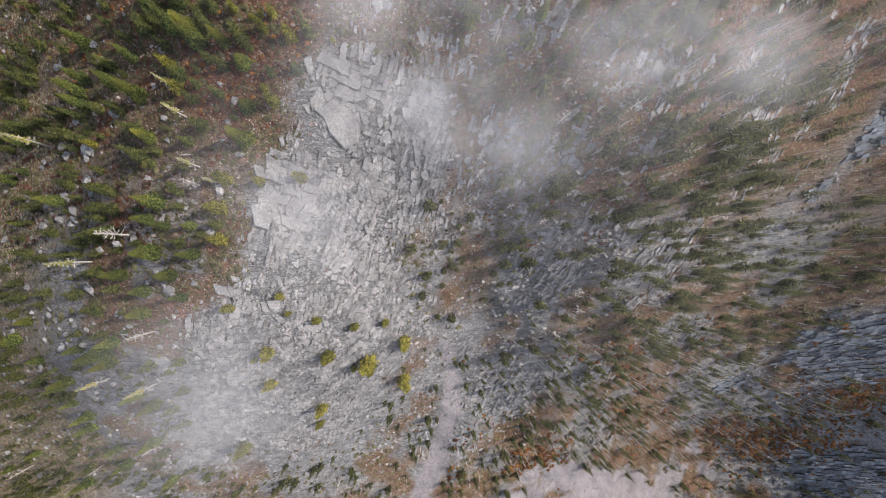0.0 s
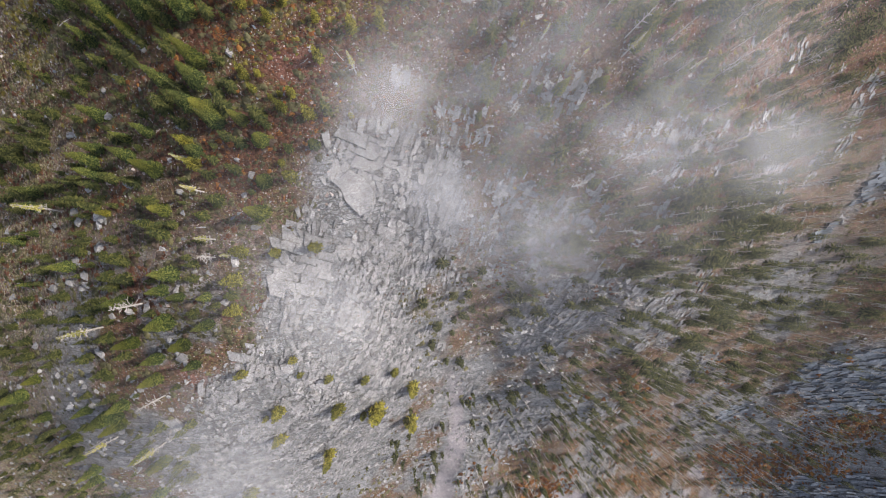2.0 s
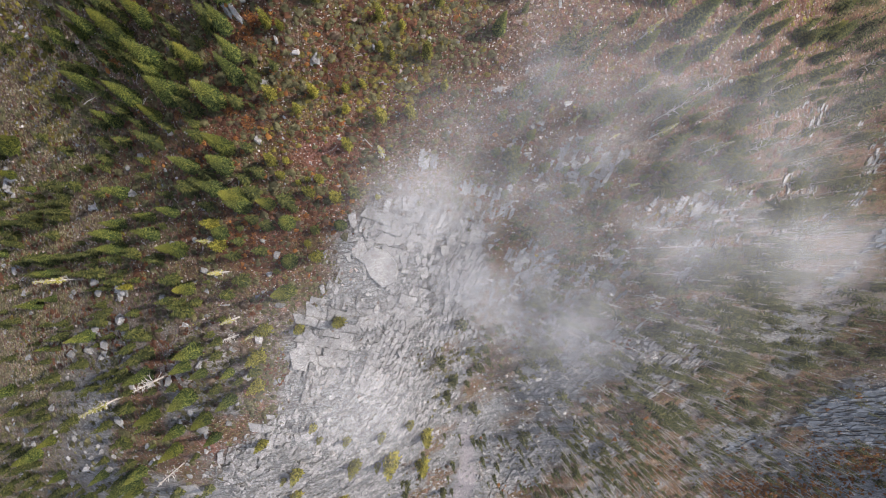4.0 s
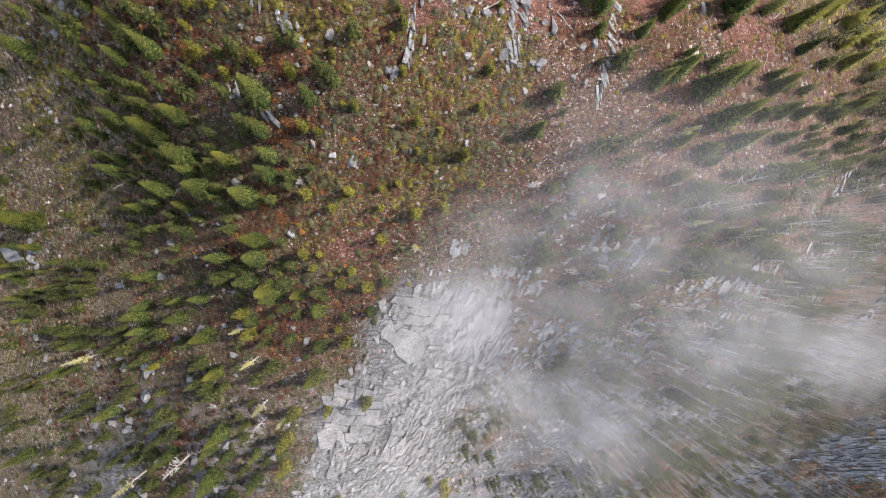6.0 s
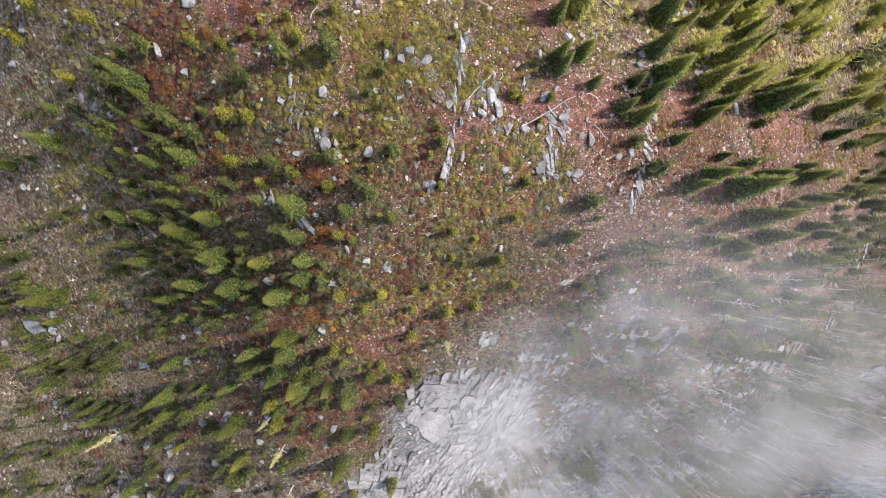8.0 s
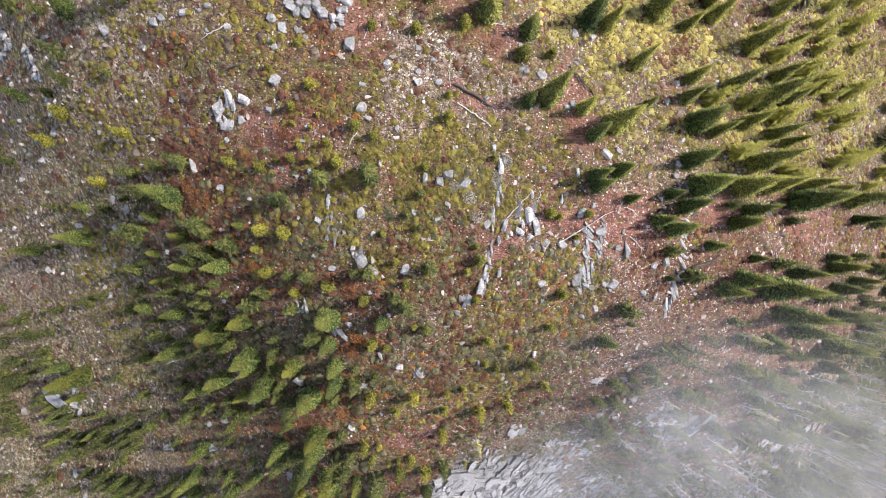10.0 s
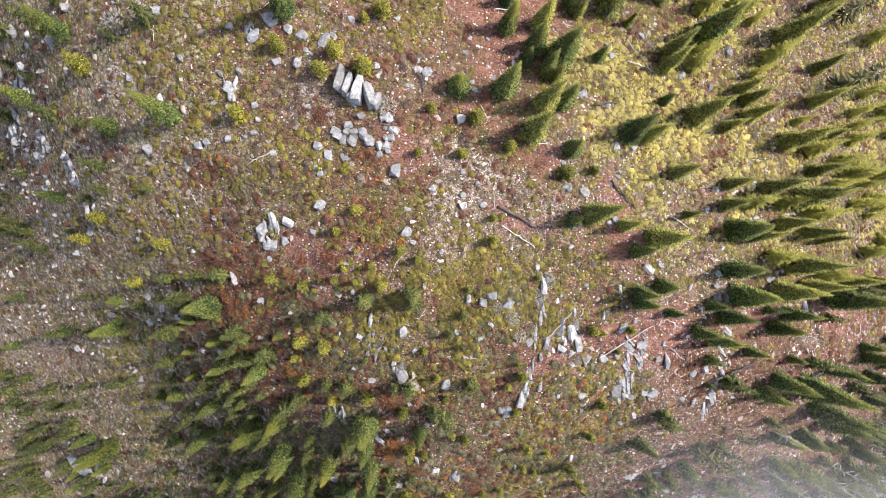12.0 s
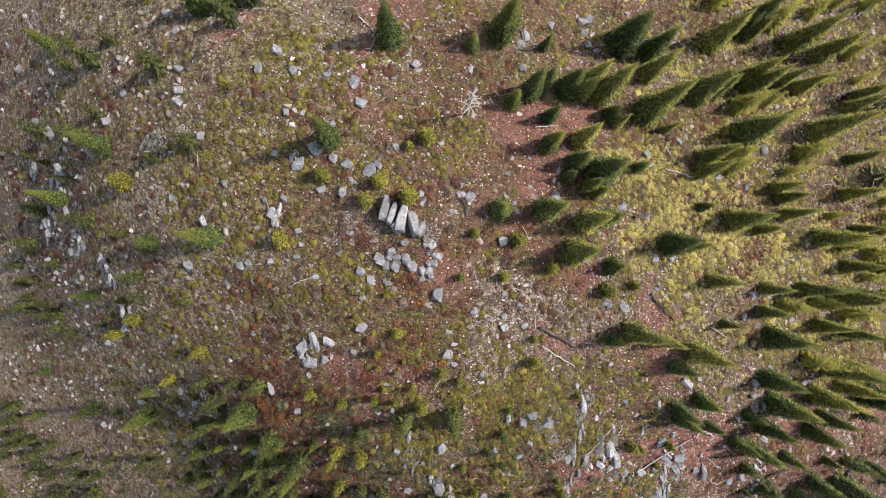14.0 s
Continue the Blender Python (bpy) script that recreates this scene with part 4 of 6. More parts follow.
BUSH_PLACES.append([
    (-23, 19.1, 2.7), (-22.8, 29.7, 1.4), (-22.8, 24.1, 2.6), (-20.8, 28.9, 1), (-20.5, 21.5, 1.2), (-19.6, 29.3, 1),
    (-19.5, 27.8, 2), (-19.4, 19.8, 2.3), (-18.2, 29.4, 1.5), (-17.2, 10.4, 2.5), (-16.4, 27.3, 2), (-16.2, 23.9, 2.7),
    (-11.3, 27.6, 1), (-51.7, 47.6, 2.7), (-23.7, 31.3, 1.9), (-23, 49.6, 1.6), (-22.7, 38.2, 1.8), (-22.4, 44.8, 1.8),
    (-22, 31.4, 1.1), (-20.9, 44.4, 1.2), (-19.9, 36.6, 1.4), (-18, 46.8, 0.9), (-17.9, 38.4, 1.7), (-16.8, 46.6, 1.3),
    (-14.5, 33.2, 1.9), (-14.4, 36.7, 1.3), (-14.3, 38.8, 1.2), (-12.4, 39.3, 1.2), (-11.8, 49.8, 1.1), (-10.4, 36.2, 1.9),
])
BUSH_PLACES.append([
    (-10.3, 45.3, 1.4), (-10.3, 42.6, 1.1), (-9, 42, 1), (-7.9, 44.6, 1.1), (-7.1, 36.9, 1.7), (-5.2, 42.4, 1.9),
    (-3.9, 46.8, 1.3), (-3.1, 39.5, 1.4), (24.5, 44.1, 3.5), (-59, 66.7, 1.9), (-55.1, 68.8, 2.1), (-52.6, 61.9, 1.9),
    (-47.1, 66.1, 1.7), (-35.6, 62.8, 1.3), (-34.2, 54.7, 1.2), (-33.3, 56.6, 1.7), (-33.3, 52.3, 1.8), (-32.5, 62.2, 1.3),
    (-30.8, 62.7, 0.7), (-30.8, 56.3, 1.7), (-30.4, 50.2, 1.4), (-29.4, 62.9, 1.2), (-29.1, 67.3, 1), (-29.1, 65.9, 0.7),
    (-28.5, 63.9, 0.7), (-27.5, 65.5, 0.5), (-27.5, 62.7, 0.8), (-27.4, 69.1, 1.3), (-26.8, 66.6, 0.5), (-26.7, 51, 1.9),
])
BUSH_PLACES.append([
    (-26, 64.2, 1), (-25.1, 62.4, 1.5), (-23.5, 65.6, 1.3), (-21.9, 64.8, 1.1), (-21.1, 56.2, 0.9), (-19.8, 53.5, 0.9),
    (-18.9, 51.3, 1), (-17.2, 62.2, 0.9), (-15.1, 66.7, 1.3), (-15.1, 68.7, 0.9), (-12.9, 52.6, 1), (-12.2, 55, 0.9),
    (-11.8, 53.8, 1.4), (-10.7, 63.3, 0.8), (-5.1, 58.3, 1.4), (-4.2, 58, 1.1), (-3, 50.3, 1.4), (-2.2, 56.1, 0.9),
    (-1.3, 58.3, 1.3), (-52.8, 82.2, 2.4), (-50.5, 76.7, 2.6), (-37.5, 77.1, 2), (-33.9, 82.6, 1.7), (-31.1, 70.6, 0.7),
    (-30.6, 72.6, 0.6), (-30.3, 80.5, 1.7), (-29.1, 82.1, 1.9), (-28.5, 72.5, 0.8), (-26.7, 80.9, 2.1), (-26.7, 85.3, 1.2),
])
BUSH_PLACES.append([
    (-25.2, 86.1, 1.9), (-22, 74.2, 1.2), (-20.9, 78.1, 1.4), (-18.5, 80.2, 2.5), (-18.1, 74.3, 1.5), (-16.9, 77.6, 2),
    (-13.7, 75.1, 1.6), (-8.1, 73.1, 2.1), (-7.5, 75.4, 2.9), (-5.1, 73.6, 1.4), (-44.9, 97.2, 3.4),
])
SNAG_PLACES = [(21.8, 18.1, 5.6), (22.1, 20, 9.5), (10.4, 12.9, 8.5), (10.5, 29.4, 6.3), (21.5, 24.2, 6), (28.6, 23.6, 6.6), (68.7, -9, 9.5), (35.2, -9.2, 9.5), (0.8, 99.5, 3.3), (26.4, 106.1, 4.8), (27.2, 104, 4.6), (-58.7, -24.3, 6.4), (-56.8, -42.8, 9.5), (-1.8, 93.9, 2.2), (2.1, 101.1, 3.2), (24.9, 96.7, 2.4), (-30.6, 8.9, 7.6), (-42.9, 2.1, 10.3), (-43.0, -13.4, 10.0)]
LARCH_PLACES = [(19.8, 45.4, 6.3), (-31.1, 17.7, 7.6), (-32.7, 21.6, 5.6), (-10.3, 32.2, 7.6), (-57.8, 16.1, 10.5), (-51.3, -2.0, 10.5), (-30.4, 11.4, 7.6), (-28.0, 9.3, 6.4), (-56.3, -23.6, 9.4), (-47.3, -24.3, 10.5), (24.3, 35.4, 7.8), (13.0, 36.5, 5.0), (18.7, 35.0, 3.7), (35.1, 35.0, 4.9), (22.7, 29.4, 5.1), (48.4, 27.3, 5.0)]


# ---- boulders: x, y, width ----
BOULDER_PLACES = []
BOULDER_PLACES.append([
    (-77.3, -15.7, 1.5), (-69.5, -22.9, 1.7), (-67.7, -16.4, 1), (-56, -19.9, 1.8), (-48.4, -13.7, 1.8), (-47.5, -21.3, 1.8),
    (-44.7, -20.5, 4.4), (-44, -20.4, 3.5), (-80.2, -8.7, 2.1), (-68.8, -6.7, 1.4), (-52.9, -6.4, 2), (-52.8, -9.9, 1.8),
    (-38.1, -6.3, 2.9), (-54.5, 15.8, 1.4), (-52.6, 26.7, 1.6), (-50.8, 18.9, 1.3), (-49.8, 10.3, 2.2), (-49.1, 15.1, 2.8),
    (-44.6, 28.3, 1.4), (-42.5, 19.1, 1.3), (-41.4, 14, 1.4), (-33.4, 26.1, 1.3), (-24.7, 20, 1.3), (-75.3, 30.1, 5.6),
    (-73.9, 31.2, 4.2), (-71.3, 30.4, 2.8), (-69.8, 32.2, 2.7), (-42.4, 32.8, 1.3), (-37, 35.5, 1.4), (-31.1, 39.7, 1.1),
])
BOULDER_PLACES.append([
    (-25.3, 33.8, 1.1), (-23.6, 39.6, 0.9), (-19.5, 42.2, 1.1), (-17.4, 41.5, 1.7), (-12.7, 49.8, 1.5), (-59, 57.6, 1),
    (-52.9, 57.2, 0.9), (-51.9, 60.4, 0.8), (-42.9, 54.5, 1.2), (-40.9, 68.5, 0.7), (-37.1, 60.7, 0.9), (-35.9, 67.6, 1.8),
    (-35.3, 66, 1.2), (-34, 66.4, 0.9), (-33.7, 68.1, 1.1), (-27.3, 57.5, 0.8), (-24, 54.9, 0.7), (-23.3, 53.8, 2.1),
    (-23.2, 58.1, 1), (-22.9, 67.3, 1), (-22.5, 60.9, 0.8), (-22.4, 66.4, 0.6), (-22, 52.6, 1.1), (-19.8, 65.6, 0.6),
    (-18.2, 58.1, 0.7), (-17.9, 69.7, 0.9), (-14.4, 64.1, 0.5), (-10.8, 64.3, 0.8), (-8.3, 61.7, 0.5), (-7.5, 66.2, 0.6),
])
BOULDER_PLACES.append([
    (-7.1, 58.1, 1.9), (-7, 56.1, 0.8), (-5.8, 62.6, 0.5), (-5.3, 51.5, 0.8), (-5.2, 55.5, 0.8), (-4.9, 50.4, 0.6),
    (-2.9, 69, 0.8), (-1.4, 56.9, 0.8), (0.6, 64.2, 1.1), (1.5, 51.4, 0.8), (1.9, 64.6, 0.8), (2.4, 51.4, 1.4),
    (2.5, 55.1, 0.8), (5.4, 62.4, 0.6), (6.3, 50.4, 0.8), (7.8, 50.1, 0.8), (8.3, 53.8, 1.1), (8.9, 63.8, 1),
    (-77.8, 74.6, 1.5), (-67.1, 89.7, 1), (-64.5, 88.2, 1.3), (-63.7, 75.8, 1.6), (-55, 88, 1), (-46.8, 88.9, 0.9),
    (-46.7, 89.9, 0.8), (-45.2, 85, 0.7), (-43, 73, 0.6), (-41.6, 74.8, 0.8), (-40.8, 75.1, 0.7), (-38.1, 79.3, 1.7),
])
BOULDER_PLACES.append([
    (-38, 84.4, 0.7), (-37.2, 80.6, 0.7), (-37, 87.7, 0.7), (-36.3, 75.7, 0.7), (-35.9, 83.5, 1.7), (-35.6, 87.7, 0.6),
    (-34.6, 74, 0.6), (-34.4, 84.8, 1.4), (-34, 81.4, 0.9), (-33.2, 86.8, 0.7), (-33, 84, 0.8), (-32.2, 81.1, 0.9),
    (-31.6, 77.8, 0.7), (-31.5, 82.2, 0.5), (-30.9, 88.8, 1.1), (-29.9, 83.1, 1.4), (-29.3, 83.5, 0.8), (-28.6, 73.8, 0.6),
    (-28.2, 75.8, 0.9), (-27.9, 85.2, 0.8), (-27.7, 75, 1), (-26.3, 75.1, 1.2), (-25.6, 81.2, 0.7), (-25.3, 74.7, 1),
    (-24, 85.7, 0.6), (-22.2, 81.4, 0.6), (-21.4, 81.2, 1), (-20.7, 71.2, 0.9), (-17.9, 70.7, 0.7), (-16.5, 71.8, 0.6),
])
BOULDER_PLACES.append([
    (-6.1, 81.2, 0.9), (1.2, 88.6, 0.8), (6.5, 85.2, 0.9), (10.3, 84.4, 0.9), (13.2, 89, 1.4), (-69.8, 95.7, 0.9),
    (-68.2, 100.8, 0.7), (-53.5, 93.6, 0.6), (-53, 90.4, 1), (-49.4, 92.1, 0.6), (-48.4, 96.9, 0.9), (-47.3, 95.2, 0.8),
    (-46.7, 91.7, 0.8), (-39.5, 91.4, 0.8), (-38, 93.1, 1), (-33.7, 91, 0.7), (-31.5, 90.6, 1.1), (-26.3, 92.8, 1),
    (-15.9, 97.3, 1.2), (-13.2, 98.9, 0.7), (-9.7, 99.9, 1.1), (-9.6, 98.7, 1), (-9.2, 97.5, 0.9), (-8.3, 97, 0.8),
    (-4.1, 102.2, 0.8),
])

_rng = random.Random(7)
LABELS = ["slender green spruce with ragged drooping branches on the slope", "yellow-green spruce standing in rusty heath", "dark green spruce with a pointed crown", "broad olive-green spruce with dense branches"]
SPRUCES = [
    conifer("spruce_tree", LABELS[0], "tree", 6.0, 0.8, 52, 14, SPRUCE, 1, "spruces of the spur", sides=6, wide=0.13, ragged=0.3),
    conifer("spruce_tree", LABELS[1], "tree", 6.0, 0.9, 50, 14, YOUNG, 2, "spruces of the spur", sides=6, droop=0.15, wide=0.13, power=0.75),
    conifer("spruce_tree", LABELS[2], "tree", 6.0, 0.82, 52, 14, SPRUCE, 3, "spruces of the spur", sides=6, droop=0.35, ragged=0.4, wide=0.13),
    conifer("spruce_tree", LABELS[3], "tree", 6.0, 0.98, 50, 14, SPRUCE, 4, "spruces of the spur", sides=6, droop=0.1, power=0.7, wide=0.13),
    conifer("spruce_tree", LABELS[1], "tree", 6.0, 0.92, 50, 14, YOUNG, 5, "spruces of the spur", sides=6, power=0.65, ragged=0.35, wide=0.14),
]
def dome(rng, wide, high, rings):
    """A lumpy six-sided dome, as corners and four-sided faces."""
    v, f = [], []
    for k in range(rings + 1):
        s = k / (rings + 0.35)
        for q in range(6):
            r = 0.5 * wide * math.cos(s * 1.5) * rng.uniform(0.6, 1.25)
            v.append((r * math.cos(q * 1.047 + 0.3 * k), r * math.sin(q * 1.047 + 0.3 * k), high * math.sin(s * 1.5) * rng.uniform(0.85, 1.1) - 0.05))
    for k in range(rings):
        f += [(6 * k + q, 6 * k + (q + 1) % 6, 6 * k + 6 + (q + 1) % 6, 6 * k + 6 + q) for q in range(6)]
    n = 6 * rings
    f += [(n, n + 1, n + 2, n + 3), (n, n + 3, n + 4, n + 5)]
    return np.array(v), np.array(f)


def clump(seed, blades, flat=0.6, rings=1, size=1.0, high=0.0):
    """A low round cushion about 1 across: a lumpy core under small leaf-shaped blades."""
    rng = random.Random(seed)
    V, F = [], []
    for k in range(blades):
        a, r = rng.random() * 6.283, 0.97 * math.sqrt(rng.random())
        up = math.sqrt(1 - r * r)
        p = np.array([0.5 * r * math.cos(a), 0.5 * r * math.sin(a), high + flat * 0.8 * up - 0.04]) * rng.uniform(0.85, 1.06)
        out = np.array([r * math.cos(a), r * math.sin(a), up / (flat + 0.4)]) + np.array([rng.gauss(0, 0.4), rng.gauss(0, 0.4), 0.1])
        d = np.cross(out, (rng.gauss(0, 1), rng.gauss(0, 1), rng.gauss(0, 1)))
        d = d / (np.linalg.norm(d) + 1e-6)
        s = np.cross(out / np.linalg.norm(out), d) * rng.uniform(0.045, 0.08) * size
        d = d * rng.uniform(0.08, 0.14) * size
        n = len(V)
        V += [p - d, p + s, p + d, p - s]
        F.append((n, n + 1, n + 2, n + 3))
    return joined([dome(rng, 0.86, high + flat * 0.68, rings), (np.array(V), np.array(F))])


def young_spruce(seed):
    """A small dense young spruce with a rounded crown."""
    rng = random.Random(seed)
    root = tagged(new("young_spruce"), "small round yellow-green young spruce among heath", "young tree", "young spruces")
    part("trunk", mesh_of("trunk", *trunk(rng, 1.9, 0.05), BARK, True), root)
    v, f = clump(seed, 420, 1.6, 4, 0.75, 0.1)
    w, g = sprays(rng, 2.35, 0.82, 18, 11, sides=4, power=0.7, droop=0.05, ragged=0.3, bare=0.02, wide=0.14)
    part("crown", mesh_of("crown", *joined([(v * np.array((1.2, 1.2, 1.1)), f), (w, g)]), BUSHLEAF, True), root)
    return root


SLIM = [conifer("spruce_tree", "slender spruce in sunlit olive-green on the sunny grass slope", "tree", 6.0, rad, 52, 14, SLENDER, seed, "spruces of the spur", sides=6, droop=fall, ragged=0.38, wide=0.13) for rad, seed, fall in ((0.72, 21, 0.3), (0.82, 22, 0.2), (0.9, 23, 0.35))]
BUSHES = [young_spruce(11 + k) for k in range(3)]
ALL_FEET = []
_used = set()


def plant(protos, k, x, y, scale, lift=0.0, girth=1.0, stretch=1.0):
    """The first use of a shape moves it; every further one copies it with its parts."""
    ob = protos[k]
    m = Matrix.LocRotScale((x, y, ground(x, y) + lift), Euler((_rng.uniform(-.03, .03), _rng.uniform(-.03, .03), _rng.uniform(0, 6.28))), (scale * girth * _rng.uniform(0.88, 1.1), scale * girth * _rng.uniform(0.88, 1.1), scale * stretch))
    ALL_FEET.append((x, y))
    if ob.name in _used:
        return copy_thing(ob, m @ Matrix.Diagonal((1 / ob.scale.x, 1 / ob.scale.y, 1 / ob.scale.z, 1)))
    _used.add(ob.name)
    ob.matrix_basis = m
    return ob


for stand in STANDS:
    for x, y, h in stand:
        if x > 3 and y > 61 or x > -12 and y > 66:
            if _rng.random() < 0.35 and x < 14:
                plant(SPRUCES, _rng.choice((0, 2, 3)), x, y, 1.12 * h / 6.0, girth=1.1)
            else:
                plant(SLIM, _rng.randrange(3), x, y, 1.2 * h / 6.0)
            continue
        warm = x < -8 and y < 62
        k = _rng.choice((1, 2, 4, 0, 3, 0)) if warm and x > -48 else _rng.choice((0, 2, 3, 0, 2, 4))
        plant(SPRUCES, k, x, y, 1.06 * h / 6.0, girth=1.08 if h < 5 else 0.95)
for group in BUSH_PLACES:
    for x, y, h in group:
        if h > 2.4 and y > 14:
            plant(SPRUCES, _rng.choice((0, 2, 3)), x, y, 1.35 * h / 6.0, girth=1.7)
            continue
        plant(BUSHES, _rng.randrange(3), x, y, h / 2.0, stretch=2.1 if y < 50 and x < 0 and h > 1.2 else 1.2 if y > 68 else 1.6)
SNAGS = [dead_tree(6.0, 31), dead_tree(6.0, 32)]
for n, (x, y, h) in enumerate(SNAG_PLACES):
    plant(SNAGS, n % 2, x, y, 0.85 * max(h, 3.6) / 6.0)
plant(SNAGS, 0, -21.7, 88.6, 1.3)
LARCHES = [dead_tree(6.0, 41, True)]
for x, y, h in LARCH_PLACES:
    plant(LARCHES, 0, x, y, h / 6.0)

# ---- boulders and slabs ----
BOULDERS = [mesh_of("boulder", *angular(60 + k, 0.75, 18), ROCK) for k in range(6)]


def boulder(x, y, w, me, name="boulder", label="pale grey angular limestone boulder half sunk in soil", flat=1.0, turn=None):
    if w < 0.72:
        ob = tagged(new("field_stone", me), "small pale grey stone half sunk in heath", "stone", "field stones")
    else:
        ob = tagged(new(name, me), label, "rock", "boulders")
    ob.matrix_basis = Matrix.LocRotScale((x, y, ground(x, y) + w * 0.08 * flat), Euler((_rng.uniform(-.25, .25), _rng.uniform(-.25, .25), _rng.uniform(0, 6.28) if turn is None else turn)), (w * _rng.uniform(0.85, 1.25), w * _rng.uniform(0.85, 1.2), w * flat * _rng.uniform(0.7, 1.0)))
    return ob


BLOCKS = [mesh_of("rock_block", *angular(180 + k, 0.95, 13), ROCK) for k in range(6)]


def block(x, y, w):
    """One split block of an outcrop, standing on edge along the strata."""
    ob = tagged(new("rock_block", BLOCKS[_rng.randrange(6)]), "pale split limestone block standing on edge in an outcrop", "rock", "outcrop blocks")
    ob.matrix_basis = Matrix.Translation((x, y, ground(x, y) + 0.08 * w)) @ pose(0, 0, 0, 0, 0, STRATA - 8 + _rng.gauss(0, 12)) @ pose(0, 0, 0, _rng.uniform(-25, 25), _rng.uniform(-15, 15), 0) @ Matrix.Diagonal((w * 1.5, w * 0.75, w * 0.7, 1))
    return ob


for field in BOULDER_PLACES:
    for x, y, w in field:
        if slab_zone(np.array([x]), np.array([y]))[0] > 0.5 or w > 4 and x < -60:
            continue
        if w < 1.5:
            boulder(x, y, w, BOULDERS[_rng.randrange(6)])
            continue
        boulder(x, y, w * 0.78, BOULDERS[_rng.randrange(6)], flat=0.8)
        for k in range(4):
            a, r = _rng.uniform(0, 6.28), w * _rng.uniform(0.2, 0.6)
            block(x + r * math.cos(a), y + 0.8 * r * math.sin(a), w * _rng.uniform(0.25, 0.5))


def outcrop(x, y, r, count):
    """A cluster of split blocks round one place."""
    for k in range(count):
        block(_rng.gauss(x, 0.45 * r), _rng.gauss(y, 0.6 * r), _rng.uniform(0.5, 0.5 + 0.45 * r))


for x, y, r, count in ((-63.6, 82.7, 1.8, 14), (-67.8, 78.7, 1.95, 15), (-62, 76.7, 0.975, 10), (-69.5, 85, 1.275, 11), (-35.6, 67.3, 1.2, 11), (-58, 73.8, 1.125, 11), (-56.8, 69.9, 1.35, 12), (-29.2, 49, 0.975, 10)):
    outcrop(x, y, r, count)
_bx, _by = sown(70, lambda x, y: 1 - slab_zone(x, y) + 0 * x, (-66, -26, -28, 22), 86)
for x, y in zip(_bx, _by):
    boulder(x, y, 0.75 + 1.0 * _rng.random() ** 2, BOULDERS[_rng.randrange(6)])
RIBS = [(-26.1, 59.1, -25.7, 55.1, 0.74), (-26.8, 58.1, -26.3, 55.4, 0.54), (-10, 61.1, -10.8, 57.1, 0.64), (-10.8, 55.5, -11.6, 50.4, 0.81), (-0.8, 57.2, -1.1, 50.3, 0.67), (0.5, 57.8, -0.5, 50.9, 0.67), (10.9, 59.1, 9.4, 48.1, 0.83), (-27.5, 46.8, -25.5, 45.7, 1.33)]
for x0, y0, x1, y1, wide in RIBS:
    far, way = math.hypot(x1 - x0, y1 - y0), math.degrees(math.atan2(y1 - y0, x1 - x0))
    count = int(1.5 * far / wide) + 2
    for k in range(count):
        q = (k + _rng.random()) / count
        x, y, w = x0 + q * (x1 - x0) + _rng.gauss(0, 0.28 * wide), y0 + q * (y1 - y0), wide * _rng.uniform(0.5, 1.1)
        ob = tagged(new("rock_block", BLOCKS[_rng.randrange(6)]), "long pale limestone rib split along the slope", "rock", "outcrop blocks")
        sx, sy = slope_of(x, y)
        up = Vector((-0.9 * sx, -0.9 * sy, 1)).normalized()
        ob.matrix_basis = Matrix.Translation((x, y, ground(x, y) + 0.05 * w)) @ up.to_track_quat('Z', 'Y').to_matrix().to_4x4() @ pose(0, 0, 0, _rng.uniform(-12, 12), _rng.uniform(-6, 6), way + _rng.gauss(0, 7)) @ Matrix.Diagonal((w * 2.3, w * 0.8, w * 0.55, 1))
_bx, _by = sown(240, lambda x, y: np.clip(0.05 + 0.12 * crest(x, y) + 0.3 * spot(x, y, -28, 75.5, 4.5, 3) + 0.9 * spot(x, y, -9, 58, 11, 5) + 0.7 * spot(x, y, 0, 51, 9, 8) + 0.5 * spot(x, y, -24, 54, 8, 6) + 0.4 * spot(x, y, -66, 72, 10, 14), 0, 1) * (x < 25) * (y > 25), (-88, 40, 25, 112), 70)
for n, (x, y) in enumerate(zip(_bx, _by)):
    if n % 3 == 0 and y < 64:
        block(x, y, 0.6 + 0.9 * _rng.random() ** 2)
    else:
        boulder(x, y, 0.45 + 0.75 * _rng.random() ** 2, BOULDERS[_rng.randrange(6)])
PLATES = [mesh_of("rock_slab", *plate(80 + k), ROCK) for k in range(7)]
_bx, _by = sown(110, lambda x, y: slab_zone(x, y) * (0.2 + 0.8 * (y > -15)), (-70, 20, -60, 36), 71)
_slabs = [(x, y, 0.8 + 1.8 * _rng.random() ** 2) for x, y in zip(_bx, _by)]
for x, y, w in _slabs:
    ob = tagged(new("rock_slab", PLATES[_rng.randrange(7)]), "pale cracked limestone slab lying on the bare rock face", "rock", "rock slabs")
    sx, sy = slope_of(x, y)
    up = Vector((-0.85 * sx + _rng.gauss(0, .1), -0.85 * sy + _rng.gauss(0, .1), 1)).normalized()
    ob.matrix_basis = Matrix.Translation((x, y, ground(x, y) + (0.3 if w < 3.6 else 0.2))) @ up.to_track_quat('Z', 'Y').to_matrix().to_4x4() @ pose(0, 0, 0, 0, 0, FACE + _rng.gauss(0, 9)) @ Matrix.Diagonal((w, w * _rng.uniform(0.7, 1.3), w * 0.6 if w < 3.6 else w * 0.3, 1))



